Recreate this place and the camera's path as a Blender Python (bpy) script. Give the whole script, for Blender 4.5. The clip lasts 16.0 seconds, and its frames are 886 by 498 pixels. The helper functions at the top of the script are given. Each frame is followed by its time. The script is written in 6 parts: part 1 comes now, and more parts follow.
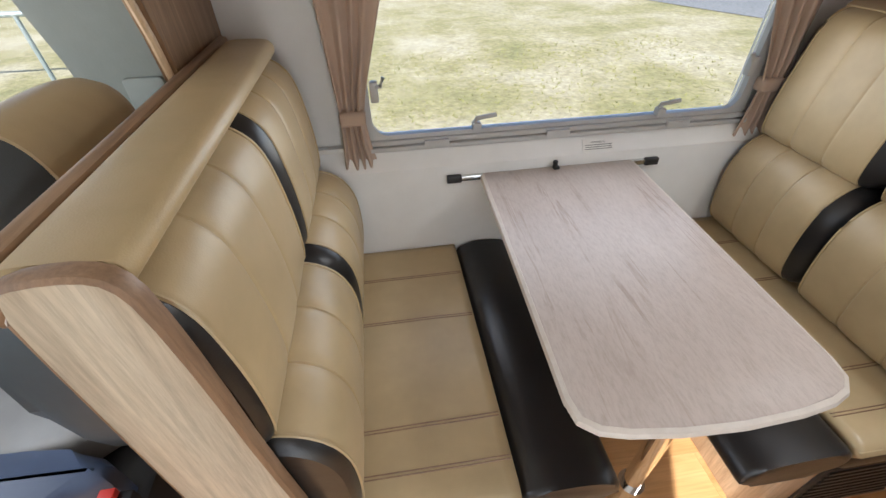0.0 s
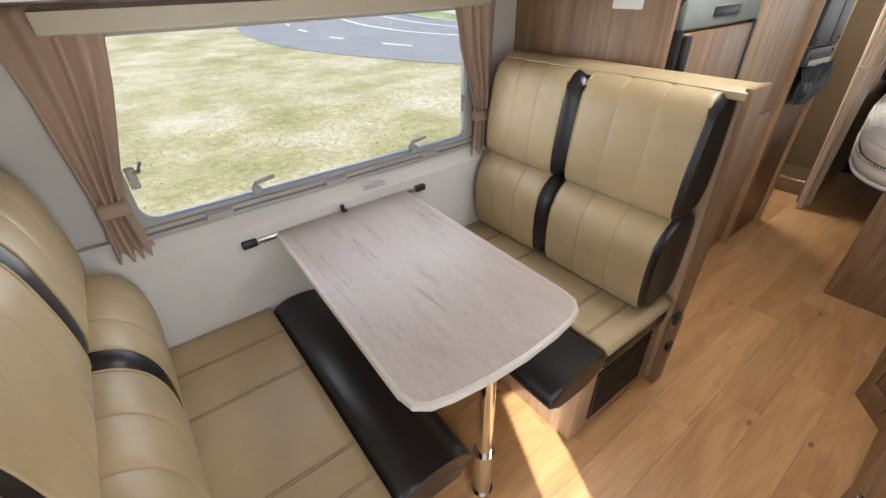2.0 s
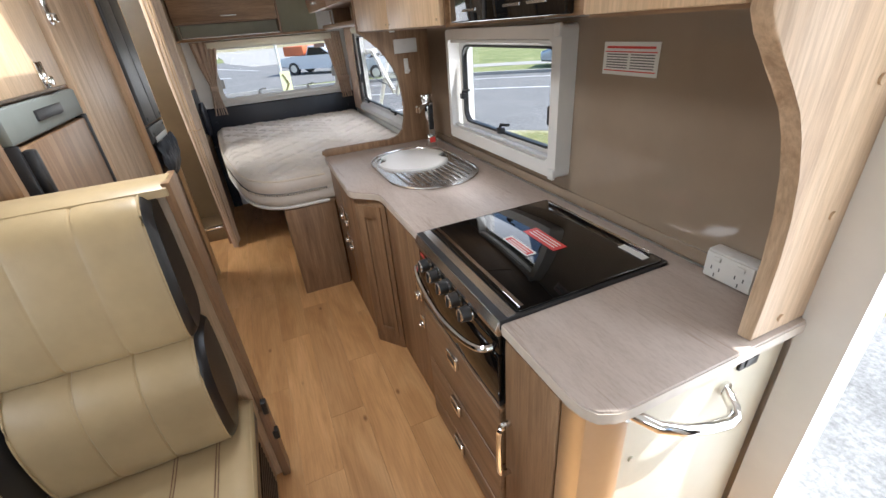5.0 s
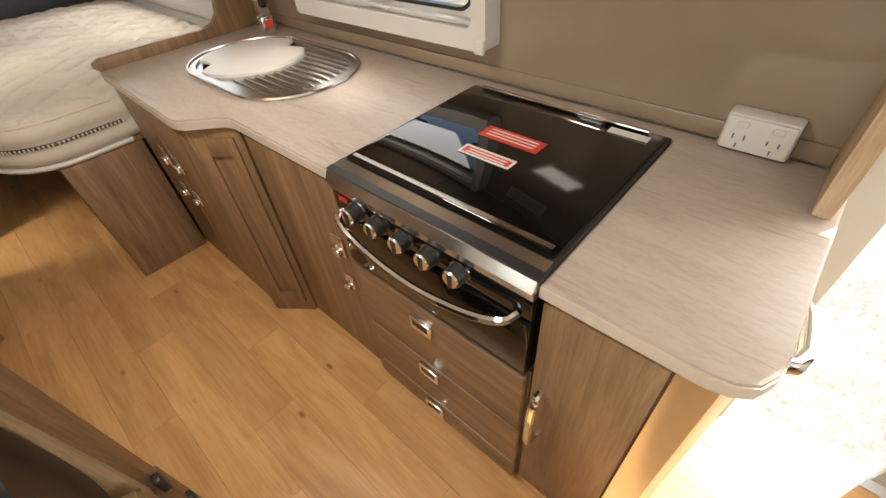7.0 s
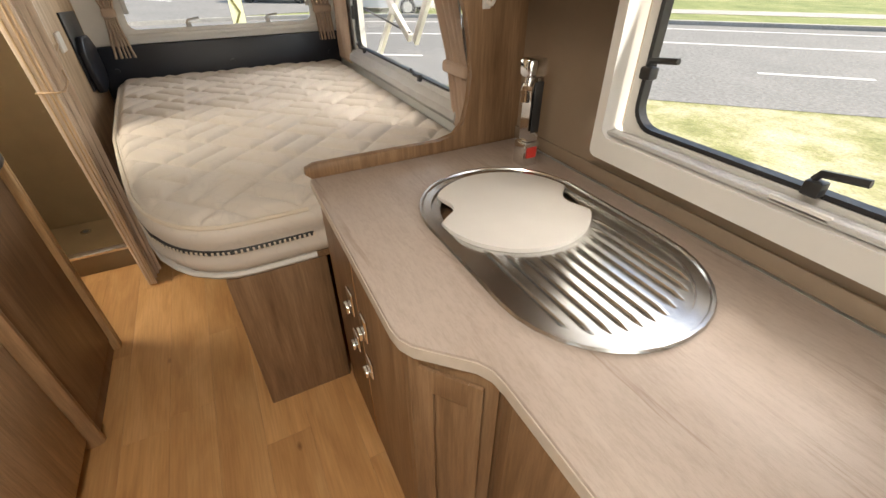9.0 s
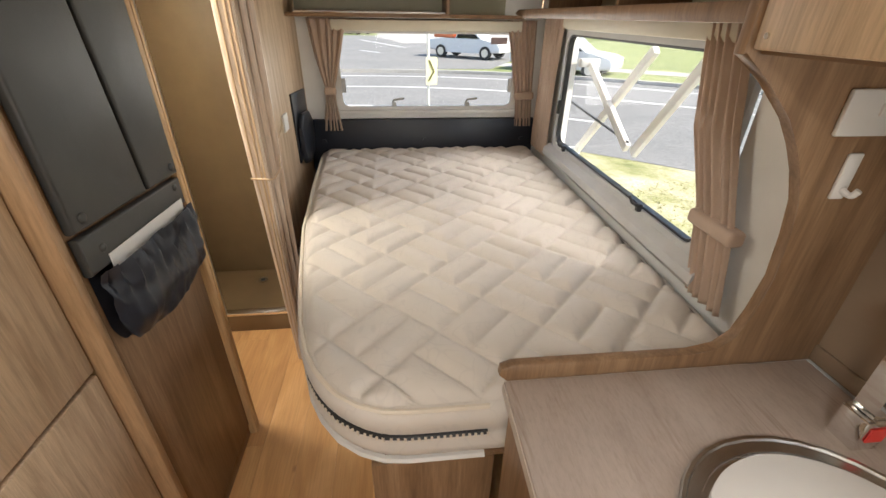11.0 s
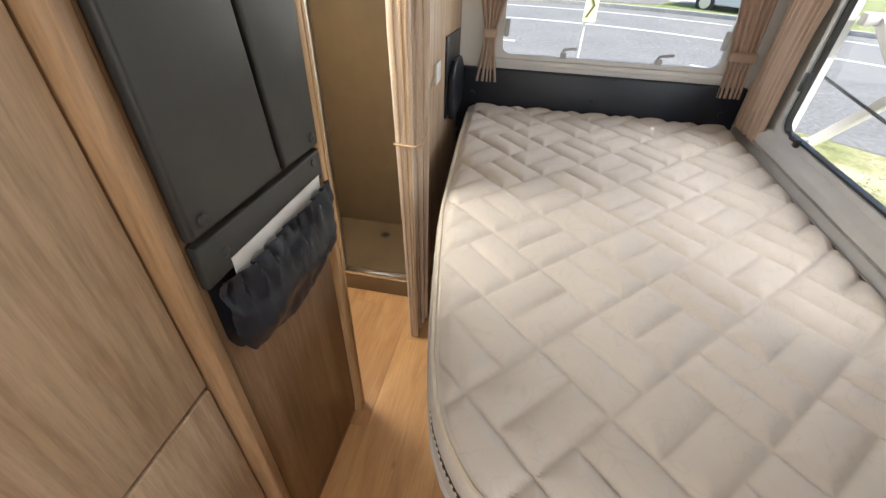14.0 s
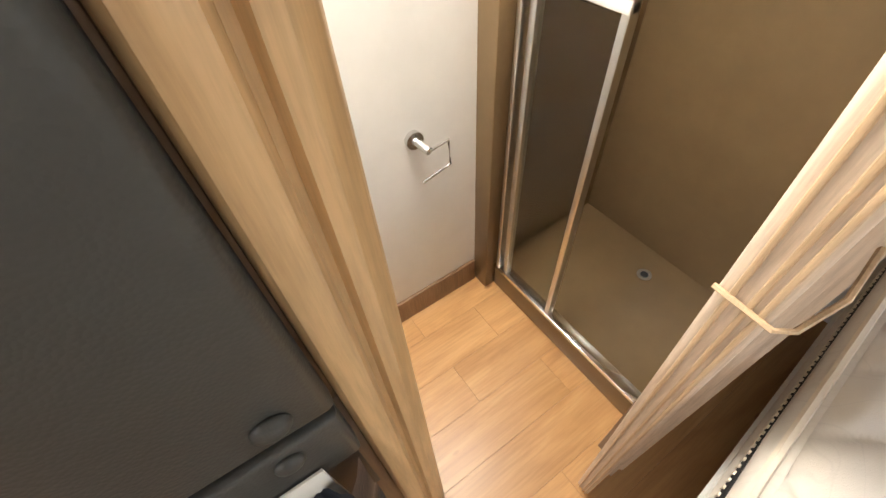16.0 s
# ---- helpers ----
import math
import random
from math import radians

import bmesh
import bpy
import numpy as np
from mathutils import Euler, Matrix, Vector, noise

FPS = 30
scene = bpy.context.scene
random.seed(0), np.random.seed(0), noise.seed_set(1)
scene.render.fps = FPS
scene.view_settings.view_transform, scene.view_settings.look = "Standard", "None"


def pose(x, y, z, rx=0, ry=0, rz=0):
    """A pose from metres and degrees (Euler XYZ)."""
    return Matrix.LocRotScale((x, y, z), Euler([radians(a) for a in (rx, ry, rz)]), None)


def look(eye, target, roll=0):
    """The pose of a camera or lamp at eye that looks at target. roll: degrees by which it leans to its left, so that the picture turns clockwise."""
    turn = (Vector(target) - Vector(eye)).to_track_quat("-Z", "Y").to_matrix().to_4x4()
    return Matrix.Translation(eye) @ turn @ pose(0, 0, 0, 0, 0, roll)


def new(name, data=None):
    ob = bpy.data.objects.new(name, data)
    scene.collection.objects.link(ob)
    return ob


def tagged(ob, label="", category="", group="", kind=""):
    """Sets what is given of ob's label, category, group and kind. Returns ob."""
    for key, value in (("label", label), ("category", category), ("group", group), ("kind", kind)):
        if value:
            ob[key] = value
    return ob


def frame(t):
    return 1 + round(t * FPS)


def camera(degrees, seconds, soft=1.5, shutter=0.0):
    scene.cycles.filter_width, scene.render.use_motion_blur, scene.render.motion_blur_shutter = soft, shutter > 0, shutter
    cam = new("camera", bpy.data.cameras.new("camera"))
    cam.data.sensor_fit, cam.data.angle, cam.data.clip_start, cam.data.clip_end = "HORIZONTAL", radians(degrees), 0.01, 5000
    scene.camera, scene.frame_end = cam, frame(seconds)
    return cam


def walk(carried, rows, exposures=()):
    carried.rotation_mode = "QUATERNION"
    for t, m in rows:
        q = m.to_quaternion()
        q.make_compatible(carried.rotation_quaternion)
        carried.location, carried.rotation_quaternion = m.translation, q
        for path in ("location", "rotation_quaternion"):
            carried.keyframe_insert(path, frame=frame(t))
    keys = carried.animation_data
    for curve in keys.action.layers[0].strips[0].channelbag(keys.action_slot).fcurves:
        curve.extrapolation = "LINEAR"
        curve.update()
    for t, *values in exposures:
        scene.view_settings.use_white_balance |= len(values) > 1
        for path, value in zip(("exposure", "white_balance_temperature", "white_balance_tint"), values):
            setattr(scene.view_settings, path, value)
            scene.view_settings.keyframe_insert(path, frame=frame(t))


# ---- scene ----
cam = camera(93.2, 16.0)
PATH = [
    (0, (0.698, 0.959, 1.43), (0.901, 2.491, 0.16), -1.4),
    (0.5, (0.718, 0.909, 1.404), (1.043, 2.366, 0.073), -1.9),
    (1, (0.684, 0.848, 1.415), (1.157, 2.295, 0.117), -2.2),
    (1.5, (0.664, 0.809, 1.439), (1.37, 2.244, 0.237), -1.9),
    (2, (0.705, 0.819, 1.465), (1.708, 2.163, 0.375), -1.4),
    (2.5, (0.763, 0.814, 1.48), (2.07, 1.957, 0.486), -1.8),
    (3, (0.778, 0.873, 1.493), (2.353, 1.683, 0.564), -2.7),
    (3.5, (0.763, 0.941, 1.494), (2.513, 1.344, 0.614), -3.5),
    (4, (0.772, 0.925, 1.506), (2.574, 0.962, 0.641), -2.9),
    (4.5, (0.82, 0.915, 1.501), (2.583, 0.61, 0.608), -3.3),
    (5, (0.886, 1.006, 1.488), (2.522, 0.351, 0.542), -4.8),
    (5.2, (0.916, 1.028, 1.484), (2.467, 0.242, 0.495), -5.2),
    (7.5, (1.555, 0.995, 1.340), (2.568, -0.016, -0.055), -5.4),
    (8, (1.79, 0.975, 1.340), (2.902, -0.029, 0.027), -4.6),
    (8.5, (2.033, 0.928, 1.341), (3.323, 0.019, 0.113), -2.3),
    (9, (2.231, 0.864, 1.37), (3.686, 0.112, 0.223), -0.3),
    (9.5, (2.411, 0.855, 1.395), (4.017, 0.275, 0.348), -0.1),
    (10, (2.616, 0.878, 1.412), (4.308, 0.501, 0.41), 0.3),
    (12.3, (2.782, 0.907, 1.726), (4.502, 0.804, 0.71), -0.2),
    (12.5, (2.79, 0.908, 1.753), (4.465, 0.797, 0.665), -0.4),
    (13, (2.807, 0.912, 1.774), (4.406, 0.797, 0.579), 0.2),
    (13.5, (2.895, 0.948, 1.657), (4.479, 0.949, 0.436), 2.1),
    (14, (3.104, 1.064, 1.525), (4.668, 1.348, 0.311), 1.9),
    (14.5, (3.329, 1.187, 1.46), (4.747, 1.635, 0.123), 2.6),
    (15, (3.631, 1.27, 1.435), (4.903, 1.959, 0.055), 2.2),
    (15.5, (3.817, 1.344, 1.413), (4.870, 2.246, -0.029), 1.7),
    (16, (3.967, 1.409, 1.365), (4.634, 2.502, -0.172), -4.4),
]
walk(cam, [(t, look(eye, target, roll)) for t, eye, target, roll in PATH], [(0.0, 0.70, 5900, 10), (0.7, 0.68, 5650, 10), (1.5, 0.70, 5750, 10), (3.5, 0.57, 6450, 10), (5.0, 0.68, 5850, 10), (7.3, 0.98, 7250, 10), (8.5, 1.08, 7200, 10), (9.2, 0.76, 7050, 10), (10.2, 0.98, 6600, 10), (12.5, 0.97, 6750, 10), (14.2, 0.97, 6250, 10), (15.2, 1.30, 6900, 10), (16.0, 1.42, 6450, 10)])

# ---- light ----
world = bpy.data.worlds.new("world")
scene.world = world
world.use_nodes = True
wt = world.node_tree
bg = wt.nodes["Background"]
sky = wt.nodes.new("ShaderNodeTexSky")
sky.sky_type, sky.sun_disc = "NISHITA", False
SUN = Vector((0.42, 0.90, -1.02)).normalized()
sky.sun_elevation = math.asin(-SUN.z)
sky.sun_rotation = math.atan2(-SUN.x, -SUN.y)
bg.inputs["Strength"].default_value = 0.15
wt.links.new(sky.outputs[0], bg.inputs["Color"])
sun = new("sun", bpy.data.lights.new("sun", "SUN"))
sun.data.energy, sun.data.angle, sun.data.color = 5.0, radians(0.6), (1.0, 0.94, 0.84)
sun.matrix_world = Matrix.Translation((0, -5, 8)) @ SUN.to_track_quat("-Z", "Y").to_matrix().to_4x4()


def daylight(name, at, toward, w, h, power, col=(1.0, 0.97, 0.93)):
    """Sky light that comes through one opening."""
    ob = new(name, bpy.data.lights.new(name, "AREA"))
    ob.data.shape, ob.data.size, ob.data.size_y, ob.data.energy, ob.data.color = "RECTANGLE", w, h, power, col
    ob.matrix_world = look(at, Vector(at) + Vector(toward))
    return ob


daylight("daylight_dinette", (1.26, 2.17, 1.12), (0, -1, 0.05), 1.15, 0.42, 2.6)
daylight("daylight_kitchen", (2.56, 0.055, 1.21), (0, 1, 0.30), 0.72, 0.33, 1.35)
daylight("daylight_bed_side", (4.4, 0.06, 1.20), (0, 1, 0.30), 1.15, 0.42, 1.25)
daylight("daylight_bed_rear", (5.36, 0.70, 1.22), (-1, 0, 0.25), 0.95, 0.36, 1.6)
daylight("daylight_door", (1.0, -0.02, 1.0), (0, 1, 0), 0.40, 1.7, 5.5)
daylight("daylight_hatch", (2.2, 1.2, 1.96), (0, 0, -1), 0.38, 0.28, 7.8)
daylight("daylight_windscreen", (-0.9, 1.1, 1.25), (1, 0, 0.1), 1.5, 0.6, 10.5)
# Added fill lamp that brightens the bathroom; its source is unseen.
daylight("fill_bathroom", (4.23, 1.98, 1.96), (0, 0, -1), 0.28, 0.28, 8.5, (1.0, 0.93, 0.82))

# ---- materials ----


def mat(name, build):
    m = bpy.data.materials.new(name)
    m.use_nodes = True
    nt = m.node_tree
    build(nt, nt.nodes["Principled BSDF"])
    return m


def node(nt, kind, **inputs):
    n = nt.nodes.new(kind)
    for k, v in inputs.items():
        n.inputs[k.replace("_", " ")].default_value = v
    return n


def coords(nt, scale, turn=(0, 0, 0)):
    tc = nt.nodes.new("ShaderNodeTexCoord")
    mp = nt.nodes.new("ShaderNodeMapping")
    mp.inputs["Scale"].default_value = scale
    mp.inputs["Rotation"].default_value = turn
    nt.links.new(tc.outputs["Object"], mp.inputs["Vector"])
    return mp


def ramp(nt, stops):
    r = nt.nodes.new("ShaderNodeValToRGB")
    e = r.color_ramp.elements
    while len(e) < len(stops):
        e.new(0.5)
    for el, (p, c) in zip(e, stops):
        el.position, el.color = p, (*c, 1)
    return r


def bump(nt, b, src, strength, dist):
    n = nt.nodes.new("ShaderNodeBump")
    n.inputs["Strength"].default_value, n.inputs["Distance"].default_value = strength, dist
    nt.links.new(src, n.inputs["Height"])
    nt.links.new(n.outputs[0], b.inputs["Normal"])


def mixc(nt, f, a, c, mode="MIX"):
    m = nt.nodes.new("ShaderNodeMix")
    m.data_type, m.blend_type = "RGBA", mode
    for sock, v in ((m.inputs[0], f), (m.inputs[6], a), (m.inputs[7], c)):
        if hasattr(v, "is_output"):
            nt.links.new(v, sock)
        else:
            sock.default_value = v if isinstance(v, float) else (*v, 1)
    return m.outputs[2]


def wood(name, dark, mid, light, axis="z", rough=0.42, vary=0.0, streak=1.0):
    """Laminate with a long grain along one axis."""
    def build(nt, b):
        s = {"x": (0.9, 14, 14), "y": (14, 0.9, 14), "z": (14, 14, 0.9)}[axis]
        mp = coords(nt, s)
        n1 = node(nt, "ShaderNodeTexNoise", Scale=1.6 * streak, Detail=6.0, Roughness=0.62, Distortion=0.35)
        nt.links.new(mp.outputs[0], n1.inputs["Vector"])
        r = ramp(nt, [(0.3, dark), (0.52, mid), (0.72, light)])
        nt.links.new(n1.outputs[0], r.inputs[0])
        mp2 = coords(nt, tuple(v * 7 for v in s))
        n2 = node(nt, "ShaderNodeTexNoise", Scale=1.5, Detail=4.0, Roughness=0.7)
        nt.links.new(mp2.outputs[0], n2.inputs["Vector"])
        r2 = ramp(nt, [(0.36, (0.80, 0.785, 0.77)), (0.6, (1.04, 1.03, 1.02))])
        nt.links.new(n2.outputs[0], r2.inputs[0])
        col = mixc(nt, 1.0, r.outputs[0], r2.outputs[0], "MULTIPLY")
        if vary:
            oi = nt.nodes.new("ShaderNodeObjectInfo")
            rv = ramp(nt, [(0.0, (1 - vary,) * 3), (1.0, (1 + vary * 0.6,) * 3)])
            nt.links.new(oi.outputs["Random"], rv.inputs[0])
            col = mixc(nt, 1.0, col, rv.outputs[0], "MULTIPLY")
        nt.links.new(col, b.inputs["Base Color"])
        b.inputs["Roughness"].default_value = rough
        bump(nt, b, n2.outputs[0], 0.12, 0.002)
    return mat(name, build)


def plain(name, col, rough=0.5, metal=0.0, vary=0.06, scale=9.0, relief=0.0, coat=0.0, fine=140.0):
    """A plain surface with slight clouding and a fine grain."""
    def build(nt, b):
        mp = coords(nt, (1, 1, 1))
        n = node(nt, "ShaderNodeTexNoise", Scale=scale, Detail=5.0, Roughness=0.6)
        nt.links.new(mp.outputs[0], n.inputs["Vector"])
        r = ramp(nt, [(0.3, tuple(v * (1 - vary) for v in col)), (0.7, tuple(min(1, v * (1 + vary)) for v in col))])
        nt.links.new(n.outputs[0], r.inputs[0])
        nt.links.new(r.outputs[0], b.inputs["Base Color"])
        b.inputs["Roughness"].default_value, b.inputs["Metallic"].default_value = rough, metal
        b.inputs["Coat Weight"].default_value = coat
        if relief:
            n2 = node(nt, "ShaderNodeTexNoise", Scale=fine, Detail=3.0)
            nt.links.new(mp.outputs[0], n2.inputs["Vector"])
            bump(nt, b, n2.outputs[0], relief, 0.002)
    return mat(name, build)


def leather(name, col, rough=0.38):
    def build(nt, b):
        mp = coords(nt, (1, 1, 1))
        n = node(nt, "ShaderNodeTexNoise", Scale=5.0, Detail=4.0, Roughness=0.6)
        nt.links.new(mp.outputs[0], n.inputs["Vector"])
        r = ramp(nt, [(0.3, tuple(v * 0.86 for v in col)), (0.7, tuple(min(1, v * 1.08) for v in col))])
        nt.links.new(n.outputs[0], r.inputs[0])
        nt.links.new(r.outputs[0], b.inputs["Base Color"])
        b.inputs["Roughness"].default_value = rough
        v = node(nt, "ShaderNodeTexVoronoi", Scale=420.0)
        nt.links.new(mp.outputs[0], v.inputs["Vector"])
        n2 = node(nt, "ShaderNodeTexNoise", Scale=13.0, Detail=3.0)
        nt.links.new(mp.outputs[0], n2.inputs["Vector"])
        ad = nt.nodes.new("ShaderNodeMath")
        ad.operation = "MULTIPLY_ADD"
        ad.inputs[1].default_value = 0.12
        nt.links.new(v.outputs["Distance"], ad.inputs[0])
        nt.links.new(n2.outputs[0], ad.inputs[2])
        bump(nt, b, ad.outputs[0], 0.22, 0.006)
    return mat(name, build)


def fabric(name, col, scale=900.0, relief=0.25, vary=0.1):
    def build(nt, b):
        mp = coords(nt, (1, 1, 1))
        n = node(nt, "ShaderNodeTexNoise", Scale=4.0, Detail=5.0, Roughness=0.6)
        nt.links.new(mp.outputs[0], n.inputs["Vector"])
        r = ramp(nt, [(0.3, tuple(v * (1 - vary) for v in col)), (0.7, tuple(min(1, v * (1 + vary)) for v in col))])
        nt.links.new(n.outputs[0], r.inputs[0])
        nt.links.new(r.outputs[0], b.inputs["Base Color"])
        b.inputs["Roughness"].default_value = 0.88
        b.inputs["Sheen Weight"].default_value = 0.15
        w = node(nt, "ShaderNodeTexNoise", Scale=scale, Detail=2.0)
        nt.links.new(mp.outputs[0], w.inputs["Vector"])
        bump(nt, b, w.outputs[0], relief, 0.001)
    return mat(name, build)


def worktop(name, along="y"):
    """Pale stone-look laminate: soft clouds, fine flecks and a few broken brown veins along one axis."""
    def axis(long, across):
        return (across, long, across) if along == "y" else (long, across, across)

    def build(nt, b):
        mp = coords(nt, axis(1.1, 5.0), (0, 0, 0.10))
        n = node(nt, "ShaderNodeTexNoise", Scale=1.6, Detail=6.0, Roughness=0.6, Distortion=0.4)
        nt.links.new(mp.outputs[0], n.inputs["Vector"])
        r = ramp(nt, [(0.30, (0.425, 0.355, 0.305)), (0.50, (0.475, 0.405, 0.355)), (0.72, (0.525, 0.455, 0.405))])
        nt.links.new(n.outputs[0], r.inputs[0])
        mv = coords(nt, axis(0.55, 9.0), (0, 0, 0.14))
        v = node(nt, "ShaderNodeTexNoise", Scale=1.5, Detail=5.0, Roughness=0.55, Distortion=0.9)
        nt.links.new(mv.outputs[0], v.inputs["Vector"])
        rv = ramp(nt, [(0.470, (1, 1, 1)), (0.496, (0.80, 0.75, 0.71)), (0.504, (0.80, 0.75, 0.71)), (0.530, (1, 1, 1))])
        nt.links.new(v.outputs[0], rv.inputs[0])
        mk = coords(nt, axis(3.0, 7.0))
        k = node(nt, "ShaderNodeTexNoise", Scale=1.3, Detail=3.0)
        nt.links.new(mk.outputs[0], k.inputs["Vector"])
        rk = ramp(nt, [(0.50, (0, 0, 0)), (0.62, (1, 1, 1))])
        nt.links.new(k.outputs[0], rk.inputs[0])
        veined = mixc(nt, rk.outputs[0], (1.0, 1.0, 1.0), rv.outputs[0])
        mp2 = coords(nt, axis(22, 90))
        n2 = node(nt, "ShaderNodeTexNoise", Scale=1.6, Detail=5.0, Roughness=0.75)
        nt.links.new(mp2.outputs[0], n2.inputs["Vector"])
        r2 = ramp(nt, [(0.34, (0.88, 0.865, 0.85)), (0.56, (1.02, 1.02, 1.02))])
        nt.links.new(n2.outputs[0], r2.inputs[0])
        base = mixc(nt, 1.0, r.outputs[0], veined, "MULTIPLY")
        nt.links.new(mixc(nt, 1.0, base, r2.outputs[0], "MULTIPLY"), b.inputs["Base Color"])
        b.inputs["Roughness"].default_value = 0.42
        bump(nt, b, n2.outputs[0], 0.15, 0.0015)
    return mat(name, build)


def floor_planks(name):
    """Oak-look vinyl: soft long grain that differs from plank to plank, fine pores and small knots."""
    def build(nt, b):
        tc = nt.nodes.new("ShaderNodeTexCoord")
        oi = nt.nodes.new("ShaderNodeObjectInfo")
        sc = nt.nodes.new("ShaderNodeVectorMath")
        sc.operation = "SCALE"
        sc.inputs[0].default_value = (37.0, 19.0, 53.0)
        nt.links.new(oi.outputs["Random"], sc.inputs["Scale"])
        ad = nt.nodes.new("ShaderNodeVectorMath")
        nt.links.new(tc.outputs["Object"], ad.inputs[0])
        nt.links.new(sc.outputs[0], ad.inputs[1])

        def stretched(scale):
            mp = nt.nodes.new("ShaderNodeMapping")
            mp.inputs["Scale"].default_value = scale
            nt.links.new(ad.outputs[0], mp.inputs["Vector"])
            return mp.outputs[0]
        n1 = node(nt, "ShaderNodeTexNoise", Scale=1.0, Detail=4.0, Roughness=0.55, Distortion=0.8)
        nt.links.new(stretched((2.2, 11, 11)), n1.inputs["Vector"])
        r1 = ramp(nt, [(0.30, (0.53, 0.285, 0.112)), (0.50, (0.645, 0.365, 0.152)), (0.72, (0.73, 0.445, 0.205))])
        nt.links.new(n1.outputs[0], r1.inputs[0])
        n2 = node(nt, "ShaderNodeTexNoise", Scale=1.0, Detail=4.0, Roughness=0.65)
        nt.links.new(stretched((6, 150, 150)), n2.inputs["Vector"])
        r2 = ramp(nt, [(0.36, (0.90, 0.88, 0.86)), (0.58, (1.02, 1.02, 1.02))])
        nt.links.new(n2.outputs[0], r2.inputs[0])
        kn = node(nt, "ShaderNodeTexVoronoi", Scale=1.0)
        nt.links.new(stretched((3.2, 6.5, 6.5)), kn.inputs["Vector"])
        rk = ramp(nt, [(0.02, (0.45, 0.36, 0.30)), (0.075, (1, 1, 1))])
        nt.links.new(kn.outputs["Distance"], rk.inputs[0])
        rv = ramp(nt, [(0.0, (0.88, 0.86, 0.84)), (1.0, (1.08, 1.08, 1.08))])
        nt.links.new(oi.outputs["Random"], rv.inputs[0])
        col = mixc(nt, 1.0, r1.outputs[0], r2.outputs[0], "MULTIPLY")
        col = mixc(nt, 1.0, col, rk.outputs[0], "MULTIPLY")
        nt.links.new(mixc(nt, 1.0, col, rv.outputs[0], "MULTIPLY"), b.inputs["Base Color"])
        b.inputs["Roughness"].default_value = 0.34
        bump(nt, b, n2.outputs[0], 0.10, 0.002)
    return mat(name, build)


def ticking(name, col):
    """Woven mattress cover with a faint grey scroll print."""
    def build(nt, b):
        mp = coords(nt, (1, 1, 1))
        n = node(nt, "ShaderNodeTexNoise", Scale=4.0, Detail=5.0, Roughness=0.6)
        nt.links.new(mp.outputs[0], n.inputs["Vector"])
        r = ramp(nt, [(0.3, tuple(v * 0.95 for v in col)), (0.7, tuple(v * 1.04 for v in col))])
        nt.links.new(n.outputs[0], r.inputs[0])
        s = node(nt, "ShaderNodeTexNoise", Scale=8.5, Detail=1.0, Distortion=1.6)
        nt.links.new(mp.outputs[0], s.inputs["Vector"])
        rs = ramp(nt, [(0.485, (1, 1, 1)), (0.497, (0.945, 0.945, 0.95)), (0.507, (0.945, 0.945, 0.95)), (0.52, (1, 1, 1))])
        nt.links.new(s.outputs[0], rs.inputs[0])
        nt.links.new(mixc(nt, 1.0, r.outputs[0], rs.outputs[0], "MULTIPLY"), b.inputs["Base Color"])
        b.inputs["Roughness"].default_value = 0.88
        b.inputs["Sheen Weight"].default_value = 0.15
        w = node(nt, "ShaderNodeTexNoise", Scale=700.0, Detail=2.0)
        nt.links.new(mp.outputs[0], w.inputs["Vector"])
        bump(nt, b, w.outputs[0], 0.35, 0.001)
    return mat(name, build)


def ground_mat(name, cols, scale, rough=0.95, relief=0.5):
    def build(nt, b):
        mp = coords(nt, (1, 1, 1))
        n = node(nt, "ShaderNodeTexNoise", Scale=scale, Detail=9.0, Roughness=0.68)
        nt.links.new(mp.outputs[0], n.inputs["Vector"])
        n3 = node(nt, "ShaderNodeTexNoise", Scale=scale * 22, Detail=6.0, Roughness=0.7)
        nt.links.new(mp.outputs[0], n3.inputs["Vector"])
        r = ramp(nt, cols)
        nt.links.new(n.outputs[0], r.inputs[0])
        r3 = ramp(nt, [(0.3, (0.6, 0.6, 0.58)), (0.7, (1.25, 1.25, 1.25))])
        nt.links.new(n3.outputs[0], r3.inputs[0])
        nt.links.new(mixc(nt, 1.0, r.outputs[0], r3.outputs[0], "MULTIPLY"), b.inputs["Base Color"])
        b.inputs["Roughness"].default_value = rough
        bump(nt, b, n3.outputs[0], relief, 0.03)
    return mat(name, build)


def glass(name, rough=0.0, tint=(1, 1, 1), ior=1.35):
    def build(nt, b):
        b.inputs["Base Color"].default_value = (*tint, 1)
        b.inputs["Transmission Weight"].default_value = 1.0
        b.inputs["Roughness"].default_value, b.inputs["IOR"].default_value = rough, ior
    return mat(name, build)


WALNUT = wood("walnut_laminate", (0.175, 0.100, 0.051), (0.275, 0.168, 0.092), (0.37, 0.240, 0.138))
WALNUT_X = wood("walnut_laminate_long", (0.175, 0.100, 0.051), (0.275, 0.168, 0.092), (0.37, 0.240, 0.138), "x")
WALNUT_Y = wood("walnut_laminate_across", (0.175, 0.100, 0.051), (0.275, 0.168, 0.092), (0.37, 0.240, 0.138), "y")
OAK = wood("light_oak_laminate", (0.53, 0.375, 0.225), (0.60, 0.44, 0.275), (0.66, 0.50, 0.33), "z", 0.4)
ASH = wood("washed_ash_laminate", (0.40, 0.275, 0.17), (0.56, 0.415, 0.275), (0.66, 0.515, 0.36), "z", 0.45)
AMBER = wood("amber_band", (0.34, 0.205, 0.105), (0.43, 0.275, 0.15), (0.51, 0.34, 0.195), "z", 0.38)
